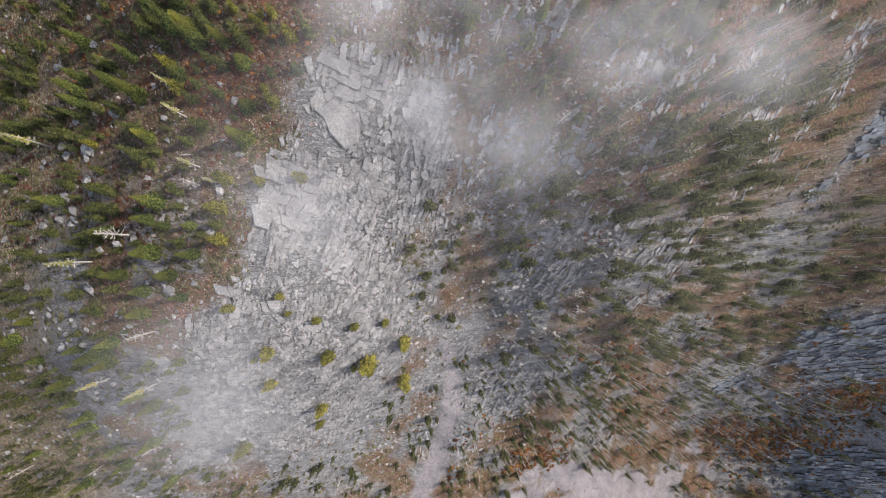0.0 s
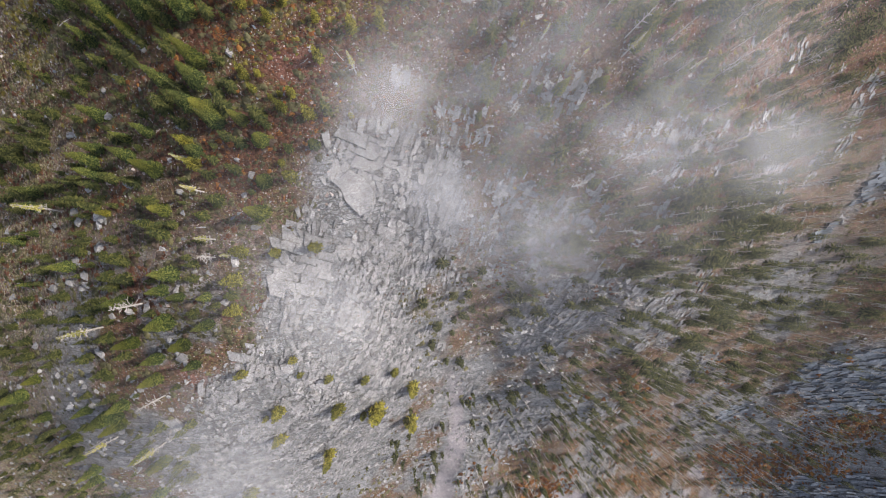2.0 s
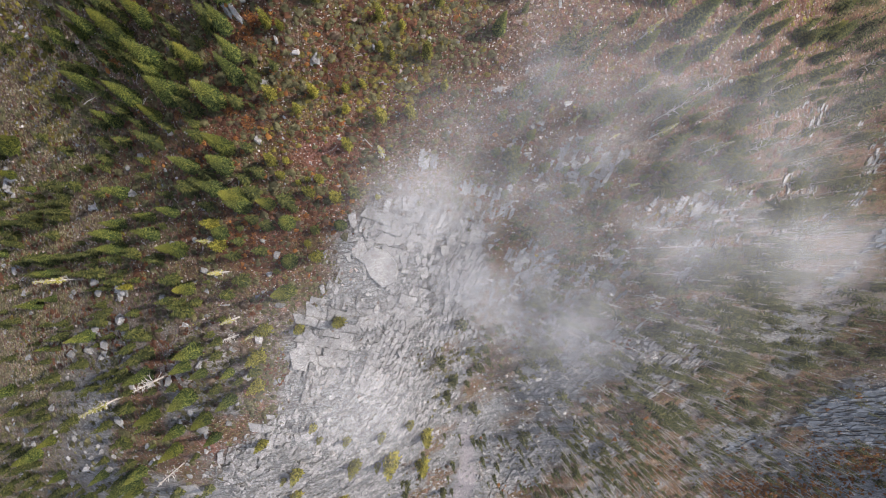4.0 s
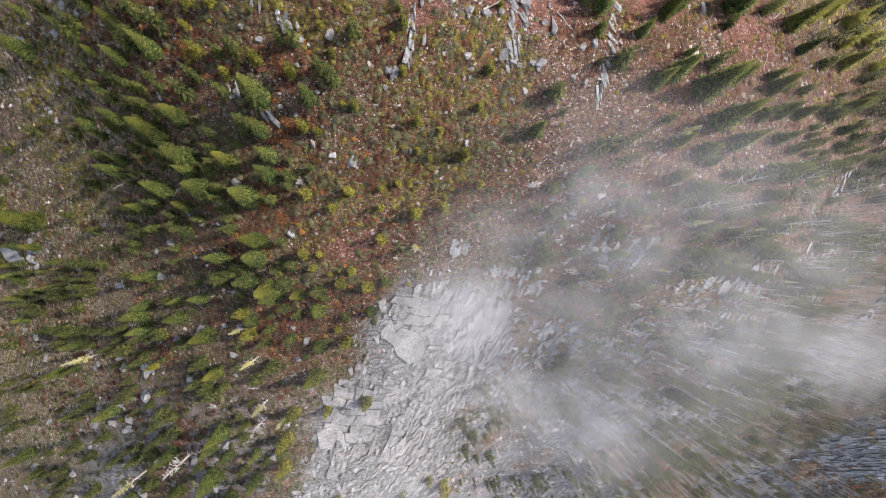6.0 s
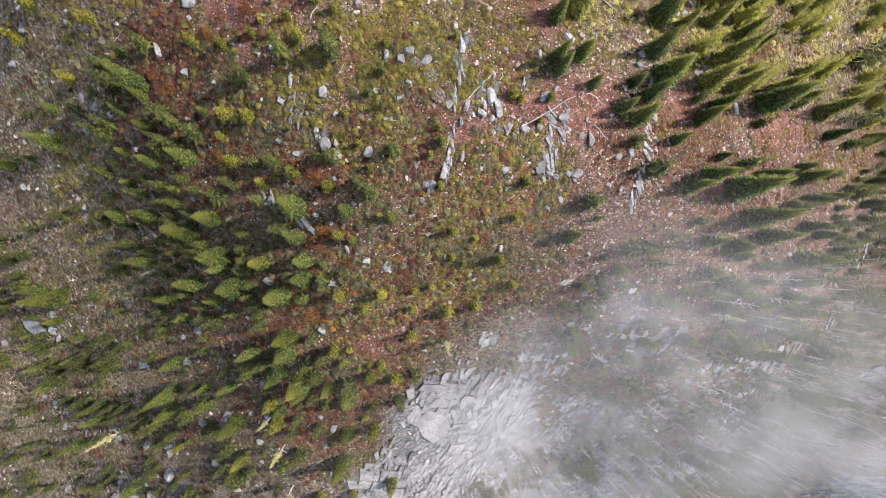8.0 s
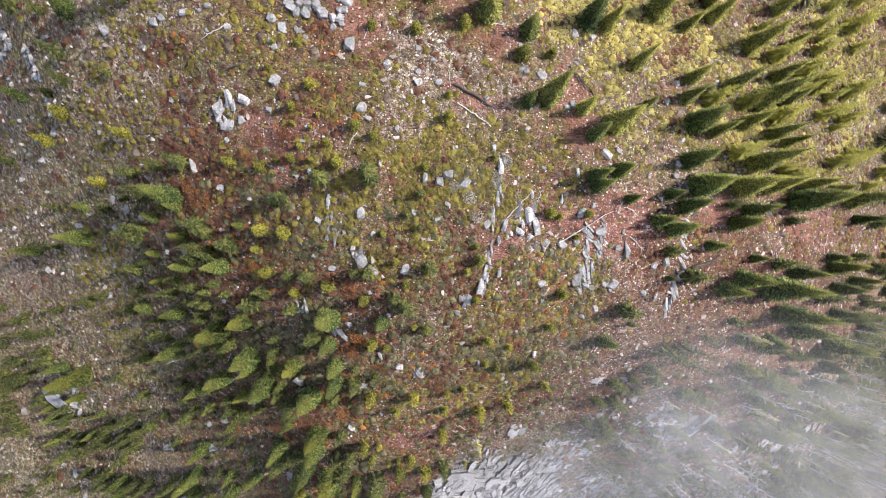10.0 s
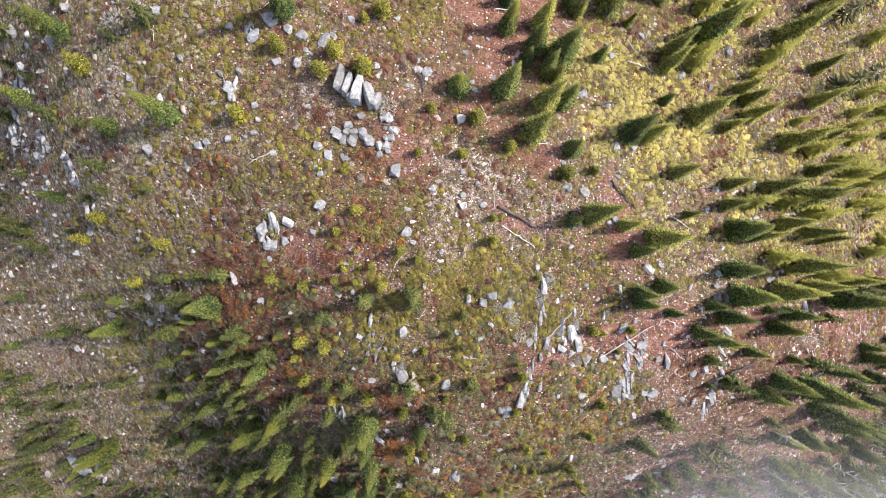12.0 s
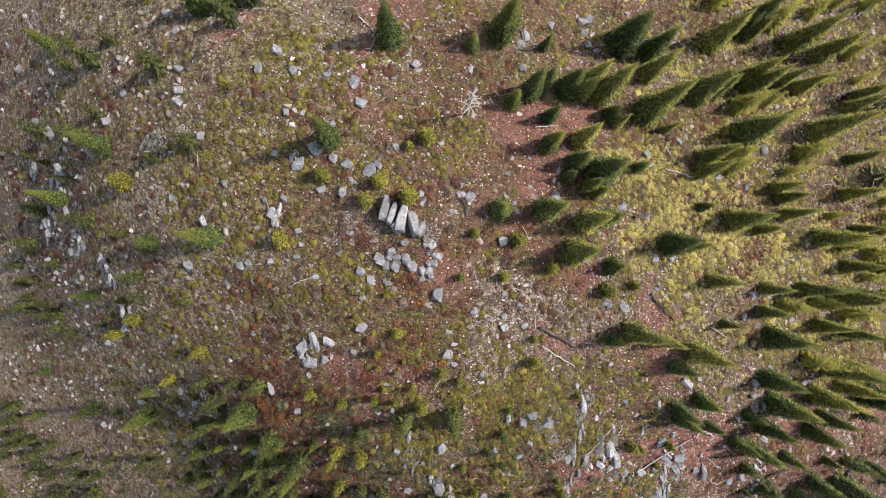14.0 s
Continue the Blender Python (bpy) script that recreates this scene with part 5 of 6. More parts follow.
def great_slab(x, y, rim, thick, label):
    """One big smooth plate of rock that lies on the slope, with a chipped rim."""
    sx, sy = slope_of(x, y)
    n = len(rim)
    z = [0.9 * sx * a + 0.9 * sy * b for a, b in rim]
    v = [(a * 1.05, b * 1.05, h - thick) for (a, b), h in zip(rim, z)] + [(a, b, h + 0.3 * thick) for (a, b), h in zip(rim, z)] + [(a * 0.95, b * 0.95, 0.95 * h + 0.42 * thick) for (a, b), h in zip(rim, z)] + [(0, 0, 0.45 * thick)]
    f = []
    for k in range(n):
        q = (k + 1) % n
        for ring in (0, n):
            f += [(ring + k, ring + q, ring + n + q), (ring + k, ring + n + q, ring + n + k)]
        f.append((2 * n + k, 2 * n + q, 3 * n))
    ob = tagged(new("rock_slab", mesh_of("rock_slab", v, f, ROCK)), label, "rock", "rock slabs")
    ob.location = (x, y, ground(x, y) + 0.35)


great_slab(-75.2, 30.6, [(-3.0, 1.3), (-2.2, -0.4), (-0.4, -1.4), (2.1, -2.0), (2.5, -0.7), (0.6, 0.9), (-1.0, 1.7)], 1.2, "large smooth white limestone boulder on the western flank")
great_slab(-11.4, 18.2, [(-2.5, 1.6), (-1.5, -1.3), (0.3, -3.1), (2.2, -2.2), (2.5, 0.4), (1.2, 2.2), (-0.9, 3.0)], 0.7, "large smooth pale limestone plate on the rock face")
great_slab(-14.1, 20.6, [(-1.1, 1.5), (-0.9, -0.6), (0.5, -1.9), (1.2, -0.6), (0.6, 1.9)], 0.6, "narrow pale limestone plate beside a larger one")
great_slab(-22.9, 4.9, [(-1.2, 1.2), (-1.0, -1.5), (0.6, -2.0), (1.4, 0.2), (0.7, 2.1)], 0.6, "pale limestone plate at the rim of the rock face")
great_slab(-43.6, -19.8, [(-1.6, 1.4), (-1.4, -1.2), (0.8, -1.7), (1.7, -0.2), (0.9, 1.6)], 0.8, "pale limestone plate below the spruces")

for k in range(26):
    boulder(_rng.gauss(-27.6, 2.0), _rng.gauss(75.4, 1.3), _rng.uniform(0.4, 1.15), BOULDERS[_rng.randrange(6)])

# ---- the split boulder on the crest: five blocks side by side ----
def split_block(long, wide, high, seed):
    """A big angular block, pointed at one end, with flat split faces."""
    rng = random.Random(seed)
    bm = bmesh.new()
    for sx in (-1, -0.2, 0.55, 1):
        for sy in (-1, 1):
            for sz in (-1, 1):
                taper = (1.0 if sx < 0.6 else 0.55) * rng.uniform(0.6, 1.1) * (0.75 if sz > 0 else 1.0)
                bm.verts.new((0.5 * long * (sx + rng.uniform(-.2, .2)), 0.5 * wide * (sy * taper + rng.uniform(-.18, .18)), 0.5 * high * sz * rng.uniform(0.7, 1.1)))
    hull = bmesh.ops.convex_hull(bm, input=bm.verts)
    bmesh.ops.delete(bm, geom=[e for e in hull["geom_interior"] if isinstance(e, bmesh.types.BMVert)], context='VERTS')
    bmesh.ops.bevel(bm, geom=bm.edges[:], offset=0.03, segments=1, affect='EDGES')
    bmesh.ops.triangulate(bm, faces=bm.faces)
    bm.verts.index_update()
    got = np.array([tuple(q.co) for q in bm.verts]), np.array([[q.index for q in face.verts] for face in bm.faces])
    bm.free()
    return got


for n, (x, y, lo, wi, tu) in enumerate(((-28.6, 79.9, 2.2, 0.85, 84), (-28.0, 79.5, 2.1, 0.6, 74), (-27.2, 79.1, 2.5, 1.05, 76), (-26.2, 78.7, 2.1, 1.0, 108), (-25.6, 78.2, 1.2, 0.8, 60), (-27.7, 78.5, 0.9, 0.7, 40))):
    ob = tagged(new("split_boulder", mesh_of("split_boulder", *split_block(lo * 0.92, wi * 1.08, 1.4, 430 + n), ROCK)), "large pale split limestone block on the crest", "rock", "split blocks of the crest")
    ob.matrix_basis = Matrix.Translation((x, y, ground(x, y) + 0.45)) @ pose(0, 0, 0, 0, 6, tu)

# ---- fallen trunks: from, to ----
LOGS = [
    (-4.8, 80.2, -1.7, 81, 0.15, 0), (-0.6, 87.8, 2.3, 84.8, 0.07, 1), (-31.3, 96.5, -29.3, 94.7, 0.07, 1), (-3.1, 72.8, -0.6, 70.1, 0.15, 0), (-14.6, 69.7, -10.4, 67.6, 0.15, 0), (-14.3, 68, -11.2, 66.1, 0.07, 1), (9.7, 52.5, 15.6, 54.3, 0.15, 0), (10.3, 51.6, 13.5, 51.9, 0.15, 0), (-4, 55.5, 1.4, 58.7, 0.07, 1), (-9.4, 57.7, -6.9, 60.4, 0.07, 1),
    (-0.8, 85.4, 2.6, 84.9, 0.08, 1), (-35.1, 70.4, -31.4, 71.7, 0.08, 0), (-34.6, 74.1, -37.0, 73.1, 0.07, 1)]
for n, (x0, y0, x1, y1, r, grey) in enumerate(LOGS):
    rr = random.Random(500 + n)
    pts = []
    for q in (0, 0.12, 0.25, 0.38, 0.5, 0.62, 0.75, 0.88, 1):
        x, y = x0 + q * (x1 - x0) + rr.uniform(-.08, .08), y0 + q * (y1 - y0) + rr.uniform(-.08, .08)
        pts.append((x, y, max(ground(x + i, y + j) for i in (-.4, 0, .4) for j in (-.4, 0, .4)) + r * 0.6))
    bits = [tube(pts, [r * (1 - 0.6 * q / 8) * rr.uniform(0.85, 1.15) for q in range(9)], 7)]
    for q in range(5):
        p = Vector(pts[2 + q])
        a = rr.uniform(0, 6.28)
        bits.append(tube([p, p + Vector((math.cos(a) * r * 4, math.sin(a) * r * 4, r * 2.5))], (r * 0.3, r * 0.08), 4))
    tagged(new("fallen_log", mesh_of("fallen_log", *joined(bits), GREYWOOD if grey else BARK, True)), "bleached grey fallen trunk lying on the slope" if grey else "dark brown fallen trunk with broken branch stubs", "log", "fallen trunks")

STICKS = []
for k in range(5):
    rr = random.Random(560 + k)
    bits = [tube([(-0.5, 0, 0.02), (-0.15, rr.uniform(-.06, .06), 0.04), (0.2, rr.uniform(-.06, .06), 0.03), (0.5, rr.uniform(-.1, .1), 0.02)], (0.022, 0.019, 0.014, 0.005), 4)]
    for q in range(4):
        u, side = rr.uniform(-0.2, 0.4), rr.choice((-1, 1))
        bits.append(tube([(u, 0, 0.03), (u + rr.uniform(0.08, 0.2), side * rr.uniform(0.06, 0.2), 0.05)], (0.011, 0.004), 4))
    STICKS.append(joined(bits))
for name, mat, count, label, seed in (("bleached_twigs", GREYWOOD, 90, "thin bleached branches lying on the slope", 565), ("brown_twigs", BARK, 230, "thin brown fallen branches on bare soil", 567)):
    _x, _y = sown(count, lambda x, y: np.clip(0.12 + 0.8 * patches(x, y, EARTH_PATCHES, 311) + 0.5 * patches(x, y, PALE_PATCHES, 319), 0, 1), (-60, 40, 20, 100), seed)
    _t = np.random.RandomState(seed + 1)
    tagged(new(name, mesh_of(name, *scattered(STICKS, _x, _y, 0.8 + 1.9 * _t.random_sample(count) ** 1.6, _t.uniform(0, 6.28, count), -0.03, seed, None, True), mat)), label, "branches", kind="stuff")

# ---- single shrubs: grey leafless ones, red and orange ones ----
def shrub(name, label, x, y, w, mat, seed, blades=260, flat=0.75):
    rng = random.Random(seed)
    V, F = [], []
    for k in range(blades):
        a, up = rng.random() * 6.283, rng.random()
        rad = 0.5 * math.sqrt(rng.random())
        p = np.array([math.cos(a) * rad, math.sin(a) * rad, flat * up * math.sqrt(max(0.0, 1 - 3.4 * rad * rad))])
        d = np.array([p[0] * 0.8 + rng.uniform(-.7, .7), p[1] * 0.8 + rng.uniform(-.7, .7), rng.uniform(-0.2, 0.5)]) * rng.uniform(0.05, 0.1)
        s = np.array([-d[1], d[0], 0.02]) * rng.uniform(0.2, 0.5)
        n = len(V)
        V += [p - d, p + s, p + d, p - s]
        F.append((n, n + 1, n + 2, n + 3))
    ob = tagged(new(name, mesh_of(name, np.array(V) * w, F, mat)), label, "shrub", name + "s")
    ob.location = (x, y, ground(x, y))


for n, (x, y, w) in enumerate(((-48.7, 85.2, 2.6), (-46.2, 86, 1.5), (-24.7, 77.9, 1.7), (-25.3, 78.3, 1.3), (-10.5, 61.5, 1.2), (-13, 59.5, 1.3), (-9.5, 63, 1.2), (-14.5, 60.5, 1.1), (-12.2, 57.8, 1.2))):
    shrub("leafless_shrub", "round leafless grey shrub of fine twigs", x, y, w, SILVER, 520 + n, 420, 0.5)
for n, (x, y, w) in enumerate(((-31.4, 77.1, 1.9), (-15.2, 40.8, 1.9), (-29.5, 65.6, 2.4), (-33.5, 64, 2.2), (-39.6, 58.9, 1.7), (-41.2, 60.9, 1.5), (-35.2, 52.8, 1.5), (-28.3, 51.9, 1.1), (-24.3, 50.5, 1.4), (-43.7, 43.8, 2.2), (-24, 44.2, 2.3), (-27.7, 36.8, 2.7), (-24.8, 37.7, 1.3), (-35.1, 36.9, 1.7), (-21.8, 41.7, 1.3), (-34.6, 32.7, 1.4), (-0.2, 46.2, 1.5))):
    for k in range(5):
        shrub("autumn_shrub", "low red and orange autumn shrub", x + _rng.gauss(0, 0.34 * w), y + _rng.gauss(0, 0.34 * w), w * _rng.uniform(0.4, 0.7), FLAME if n > 3 else EMBER, 540 + 5 * n + k, 300, 0.4)

# ---- loose stones and rubble ----
PEBBLES = [angular(90 + k, 0.65, 8) for k in range(6)]


def thing_of_stuff(name, arrays, mat, label, category, smooth=False):
    return tagged(new(name, mesh_of(name, *arrays, mat, smooth)), label, category, kind="stuff")


_r = np.random.RandomState(5)
_x, _y = sown(21000, lambda x, y: np.clip(0.22 + 0.5 * step(x, -22, -8) * step(y, 34, 42) * (1 - step(y, 60, 68)) + 0.5 * flank(x, y) + 0.55 * step(fbm(x, y, 9, 51), 0.48, 0.66) + 0.5 * step(x, -14, -4) * step(y, 66, 72), 0, 1) * (1 - fan_zone(x, y)), (-105, 60, -5, 118), 72)
thing_of_stuff("loose_stones", scattered(PEBBLES, _x, _y, 0.2 + 0.7 * _r.random_sample(len(_x)) ** 2.6, _r.uniform(0, 6.28, len(_x)), 0.1, 73), STONES, "pale grey loose stones strewn over the soil", "stones")
_x, _y = sown(3600, lambda x, y: np.clip(0.12 + 0.6 * step(fbm(x, y, 6, 53), 0.46, 0.6) + 0.25 * flank(x, y), 0, 1) * (1 - slab_zone(x, y)), (-100, 45, -30, 116), 82)
thing_of_stuff("pale_stones", scattered(PEBBLES, _x, _y, 0.22 + 0.7 * _r.random_sample(len(_x)) ** 2.6, _r.uniform(0, 6.28, len(_x)), 0.06, 83), ROCK, "pale limestone stones lying in the heath", "stones")
_x, _y = sown(7500, lambda x, y: slab_zone(x, y) * (0.12 + 0.88 * step(fbm(x, y, 7, 52) + 0.1 * (y < 2), 0.5, 0.62)), (-75, 22, -62, 36), 74)
thing_of_stuff("rock_rubble", scattered([plate(100 + k) for k in range(8)], _x, _y, 0.28 + 1.0 * _r.random_sample(len(_x)) ** 3.5, radians(FACE) + _r.normal(0, 0.35, len(_x)), 0.0, 75, 0.24, True), ROCK, "broken pale limestone rubble on the rock face", "rubble")
_x, _y = sown(15000, lambda x, y: cliff_zone(x, y) * 0.9 + 0.1 * (y < 20) + 0.9 * (x > 0) * (x < 75) * (y > -30) * step(fbm(x, y, 12, 45), 0.42, 0.56) + 0.3 * (y < -10) * (x < 40), (-110, 185, -112, 40), 76)
thing_of_stuff("valley_stones", scattered(PEBBLES, _x, _y, 0.4 + 1.5 * _r.random_sample(len(_x)) ** 3, _r.uniform(0, 6.28, len(_x)), 0.1, 77), ROCK, "grey blocks and scree on the lower slope", "scree")


# ---- the split rock face, slab by slab ----
def rock_pavement(name, label, category, mat, singles, nearest, *shape):
    """The larger slabs nearest the path as pieces of their own, the rest joined."""
    corners, area = cracked_pavement(*shape)
    root = tagged(new(name), label, category, kind="structure")
    order = np.argsort(-area * nearest(corners[:, 0, 0], corners[:, 0, 1]))
    for k in order[:singles]:
        middle = corners[k].mean(0)
        ob = part("slab", mesh_of("slab", corners[k] - middle, SLAB_FACES, mat), root)
        ob.location = middle
    rest = part("small_slabs", mesh_of("small_slabs", *joined_slabs(corners[order[singles:]]), mat), root)
    tagged(rest, "smaller broken slabs of the rock", kind="stuff")


def ledge_zone(x, y):
    """Where the face keeps broad smooth ledges."""
    total = spot(x, y, -19.5, 8.5, 4.5, 6.0, 25) + spot(x, y, -8.5, 22.0, 3.0, 5.0, 20) + spot(x, y, -29.0, -4.0, 3.0, 4.0) + 0.9 * spot(x, y, -6.0, 12.0, 3.0, 4.0)
    return step(total + 0.5 * (fbm(x, y, 4, 95) - 0.5), 0.35, 0.5)


rock_pavement("rock_ledges", "pale limestone ledges with long straight cracks", "rock face", ROCK, 120, lambda x, y: 1.0 + 0 * x, lambda x, y: ledge_zone(x, y) * step(slab_zone(x, y), 0.2, 0.5), (-40, 4, -12, 32), 162, 2.3, 1.15, 640, 0.2, 0.12, 1.5, 0.9)
rock_pavement("rock_face", "pale grey limestone face split into long cracked slabs", "rock face", ROCK, 280, lambda x, y: (y > -20) * 1.0, lambda x, y: step(slab_zone(x, y), 0.4, 0.75) * step(fbm(x, y, 5, 91, 4), 0.38, 0.48) * 0.95 * (1 - ledge_zone(x, y)), (-72, 24, -62, 36), FACE, 1.35, 0.5, 600, 0.1, 0.24, 1.3, 1.5)
rock_pavement("valley_cliff", "blue-grey layered cliff with dark joints in the valley", "cliff", CLIFF, 200, lambda x, y: (x > 100) * 1.0, lambda x, y: step(cliff_zone(x, y) + 0.8 * (fbm(x, y, 7, 93) - 0.5), 0.5, 0.65) * (x > 75) * 0.95, (78, 190, -112, 42), 14, 1.9, 0.9, 610, 0.3, 1.0, 2.5, 1.2)
rock_pavement("eastern_outcrops", "grey broken rock ribs showing between the trees", "rock", ROCK, 60, lambda x, y: 1.0, lambda x, y: (x > -6) * (x < 92) * (y < 34 + 12 * (x > 25)) * (y > -75) * step(fbm(x, y, 13, 45) + 0.25 * (fbm(x, y, 3.5, 46) - 0.5), 0.53, 0.59) * (1 - fan_zone(x, y)) * (1 - slab_zone(x, y)) * 0.5, (-8, 94, -76, 47), 76, 1.1, 0.55, 620, 0.1, 0.4, 1.2, 1.5)


# ---- low plants ----
CLUMPS = [clump(120 + k, 9, 0.26, 1, 1.25) for k in range(6)]
FULL = [clump(150 + k, 13, 0.36, 1, 1.2) for k in range(8)]
COARSE = [clump(126 + k, 8, 0.35, 1, 1.3) for k in range(4)]


def cover(name, count, density, box, lo, hi, mat, label, category, seed):
    x, y = sown(count, lambda x, y: density(x, y) * (1 - 0.85 * patches(x, y, EARTH_PATCHES, 311)) * (1 - 0.6 * patches(x, y, PALE_PATCHES, 319)), box, seed)
    r = np.random.RandomState(seed + 1)
    thing_of_stuff(name, scattered(COARSE if lo > 0.48 else FULL if hi > 1.45 else CLUMPS, x, y, lo + (hi - lo) * r.random_sample(count) ** 2.5, r.uniform(0, 6.28, count), 0.03, seed + 2), mat, label, category, True)


cover("green_cushions", 14000, lambda x, y: np.clip(0.03 + 0.9 * patches(x, y, OLIVE_PATCHES, 313) + 0.9 * crest(x, y) * step(fbm(x, y, 9, 61), 0.4, 0.54) * step(fbm(x, y, 2.6, 59, 3), 0.42, 0.56) + 0.1 * flank(x, y) * step(fbm(x, y, 9, 62), 0.42, 0.6) * step(fbm(x, y, 2.6, 59, 3), 0.42, 0.56), 0, 1) * (1 - slab_zone(x, y)) * (1 - 0.9 * spot(x, y, -35, 65, 7, 6)) * (1 - 0.45 * step(-x, 10, 16) * step(x, -52, -44) * (1 - step(y, 74, 82))), (-105, 65, 0, 118), 0.3, 1.25, TUFT, "low yellow-green shrubs and moss cushions", "shrubs", 130)
cover("yellow_grass", 12000, lambda x, y: np.clip(0.95 * patches(x, y, GOLD_PATCHES, 315) * step(fbm(0.45 * x + 0.25 * y, y - 0.4 * x, 2.6, 331, 3), 0.4, 0.56) + 0.7 * step(x + 0.15 * y, 4, 16) * (0.1 + 0.9 * step(fbm(x, y, 6, 68), 0.42, 0.54)) * step(fbm(x, y, 2.2, 57, 3), 0.38, 0.54) * step(y, 62, 70), 0, 1), (-10, 75, 44, 122), 0.35, 1.2, GRASS, "pale yellow-green grass tufts on the sunny slope", "grass", 135)
cover("rusty_heath", 11500, lambda x, y: np.clip(0.02 + 0.9 * patches(x, y, RUST_PATCHES, 317) + spot(x, y, -35, 64.5, 6, 5) + 0.8 * spot(x, y, -41, 55, 6, 6) + 0.5 * spot(x, y, -14, 74, 6, 5) + 0.9 * step(fbm(x, y, 9, 63), 0.44, 0.6) * step(fbm(x, y, 2.4, 58, 3), 0.42, 0.56) * (1 - 0.6 * flank(x, y)) * (1 - 0.15 * crest(x, y)), 0, 1) * (1 - slab_zone(x, y)), (-95, 60, 0, 112), 0.35, 1.3, RUST, "rusty red-brown heath in autumn colour", "heath", 140)
cover("autumn_heath", 520, lambda x, y: np.clip(0.7 * patches(x, y, RUST_PATCHES, 317) + 0.4 * step(fbm(x, y, 4, 67), 0.57, 0.66) * (1 - step(y, 52, 60)), 0, 1) * (1 - slab_zone(x, y)), (-50, 4, 15, 80), 0.4, 1.3, FLAME, "low orange and red autumn plants in the heath", "heath", 145)
cover("dull_low_shrubs", 8500, lambda x, y: np.clip(0.1 + 0.5 * spot(x, y, -14, 44, 16, 14) + 0.9 * step(fbm(x, y, 7, 60), 0.4, 0.56) * step(fbm(x, y, 2.6, 56, 3), 0.42, 0.54), 0, 1) * (1 - 0.8 * step(-x, 50, 60)) * (1 - slab_zone(x, y)) * (1 - 0.9 * crest(x, y)), (-95, 2, -10, 64), 0.35, 1.3, SCRUB, "low dull green and brown shrubs of the slope", "shrubs", 155)
cover("spur_mats", 1700, lambda x, y: np.clip(spot(x, y, -22, 61, 12, 7) * step(fbm(x, y, 3, 55, 3), 0.38, 0.54), 0, 1), (-50, 6, 44, 78), 0.4, 1.4, TUFT, "dense low green shrubs on the spur", "shrubs", 158)
cover("brown_brush", 4500, lambda x, y: np.clip(0.08 + 0.7 * step(fbm(x, y, 8, 64), 0.5, 0.64), 0, 1) * (1 - slab_zone(x, y)), (-105, 65, 0, 115), 0.4, 1.4, TWIGS, "leafless brown brush", "brush", 150)
cover("valley_brush", 10000, lambda x, y: np.clip(0.5 * step(fbm(x, y, 14, 65), 0.4, 0.6) + 0.15, 0, 1) * (1 - slab_zone(x, y)) * (1 - fan_zone(x, y)) * (1 - 0.6 * cliff_zone(x, y)), (-110, 190, -112, 45), 0.5, 1.9, SCRUB, "olive brush on the lower slopes", "brush", 160)
cover("valley_heath", 2600, lambda x, y: np.clip(step(fbm(x, y, 18, 66), 0.48, 0.62), 0, 1) * (1 - slab_zone(x, y)) * (1 - fan_zone(x, y)) * (1 - 0.6 * cliff_zone(x, y)), (-60, 190, -112, 45), 0.5, 1.9, TWIGS, "leafless brown heath on the lower slopes", "heath", 170)
cover("orange_thicket", 2600, lambda x, y: np.clip(1.3 * spot(x, y, 146, -78, 16, 9, 15) + 0.8 * spot(x, y, 153, -55, 8, 9) + 0.8 * spot(x, y, 42, -73, 9, 5) + spot(x, y, 126, -74, 9, 5) + 0.12 * step(fbm(x, y, 15, 69), 0.55, 0.66), 0, 1) * (1 - fan_zone(x, y)), (10, 185, -110, -20), 0.8, 2.6, FLAME, "orange and red autumn thicket by the stream bed", "shrubs", 180)

# ---- younger growth between the single spruces ----
GROVE = [sprays(random.Random(240 + k), 1.0, 0.13 + 0.018 * k, 20, 8, sides=1, wide=0.3) for k in range(5)]


def grove(name, count, density, box, lo, hi, mat, label, seed, clear=4.0):
    x, y = sown(count, density, box, seed)
    feet = np.array(ALL_FEET)
    far = np.array([((feet[:, 0] - a) ** 2 + (feet[:, 1] - b) ** 2).min() > clear for a, b in zip(x, y)])
    x, y = x[far], y[far]
    r = np.random.RandomState(seed)
    ALL_FEET.extend(zip(x, y))
    thing_of_stuff(name, scattered(GROVE, x, y, lo + (hi - lo) * r.random_sample(len(x)), r.uniform(0, 6.28, len(x)), 0.02, seed + 1), mat, label, "young trees")


grove("young_spruce_growth", 340, lambda x, y: (0.3 + 0.7 * step(y, 12, 28)) * np.clip(step(-x, 12, 28) * (0.3 + 0.7 * step(fbm(x, y, 8, 46), 0.42, 0.56)) * (1 - 0.85 * crest(x, y)), 0, 1) * (1 - slab_zone(x, y)) * (1 - step(-x, 48, 60)), (-62, -10, -25, 64), 2.4, 6.2, SAPLING, "olive and yellow-green young spruces in rusty heath", 199, 3.2)
grove("flank_spruce_growth", 620, lambda x, y: 0.8 * spot(x, y, -80, 33, 9, 12) + (1 - 0.85 * spot(x, y, -59, 40, 8, 12)) * (0.45 + 0.55 * step(y, 5, 25)) * np.clip(step(-x, 36, 50) * (0.12 + 0.88 * step(fbm(x, y, 9, 48), 0.44, 0.58)) * (1 - 0.75 * step(y, 40, 58)), 0, 1) * (1 - slab_zone(x, y)), (-118, -36, -70, 100), 2.4, 6.4, FLANK, "small dark green spruces on the western flank", 205, 3.2)
grove("east_spruce_growth", 160, lambda x, y: step(y, 60, 68) * step(x + 0.3 * (y - 60), 8, 22) * (0.2 + 0.8 * step(fbm(x, y, 9, 47), 0.44, 0.58)), (-5, 66, 50, 124), 4.0, 7.5, YOUNG, "slender spruces on the sunny eastern slope", 209, 4.5)
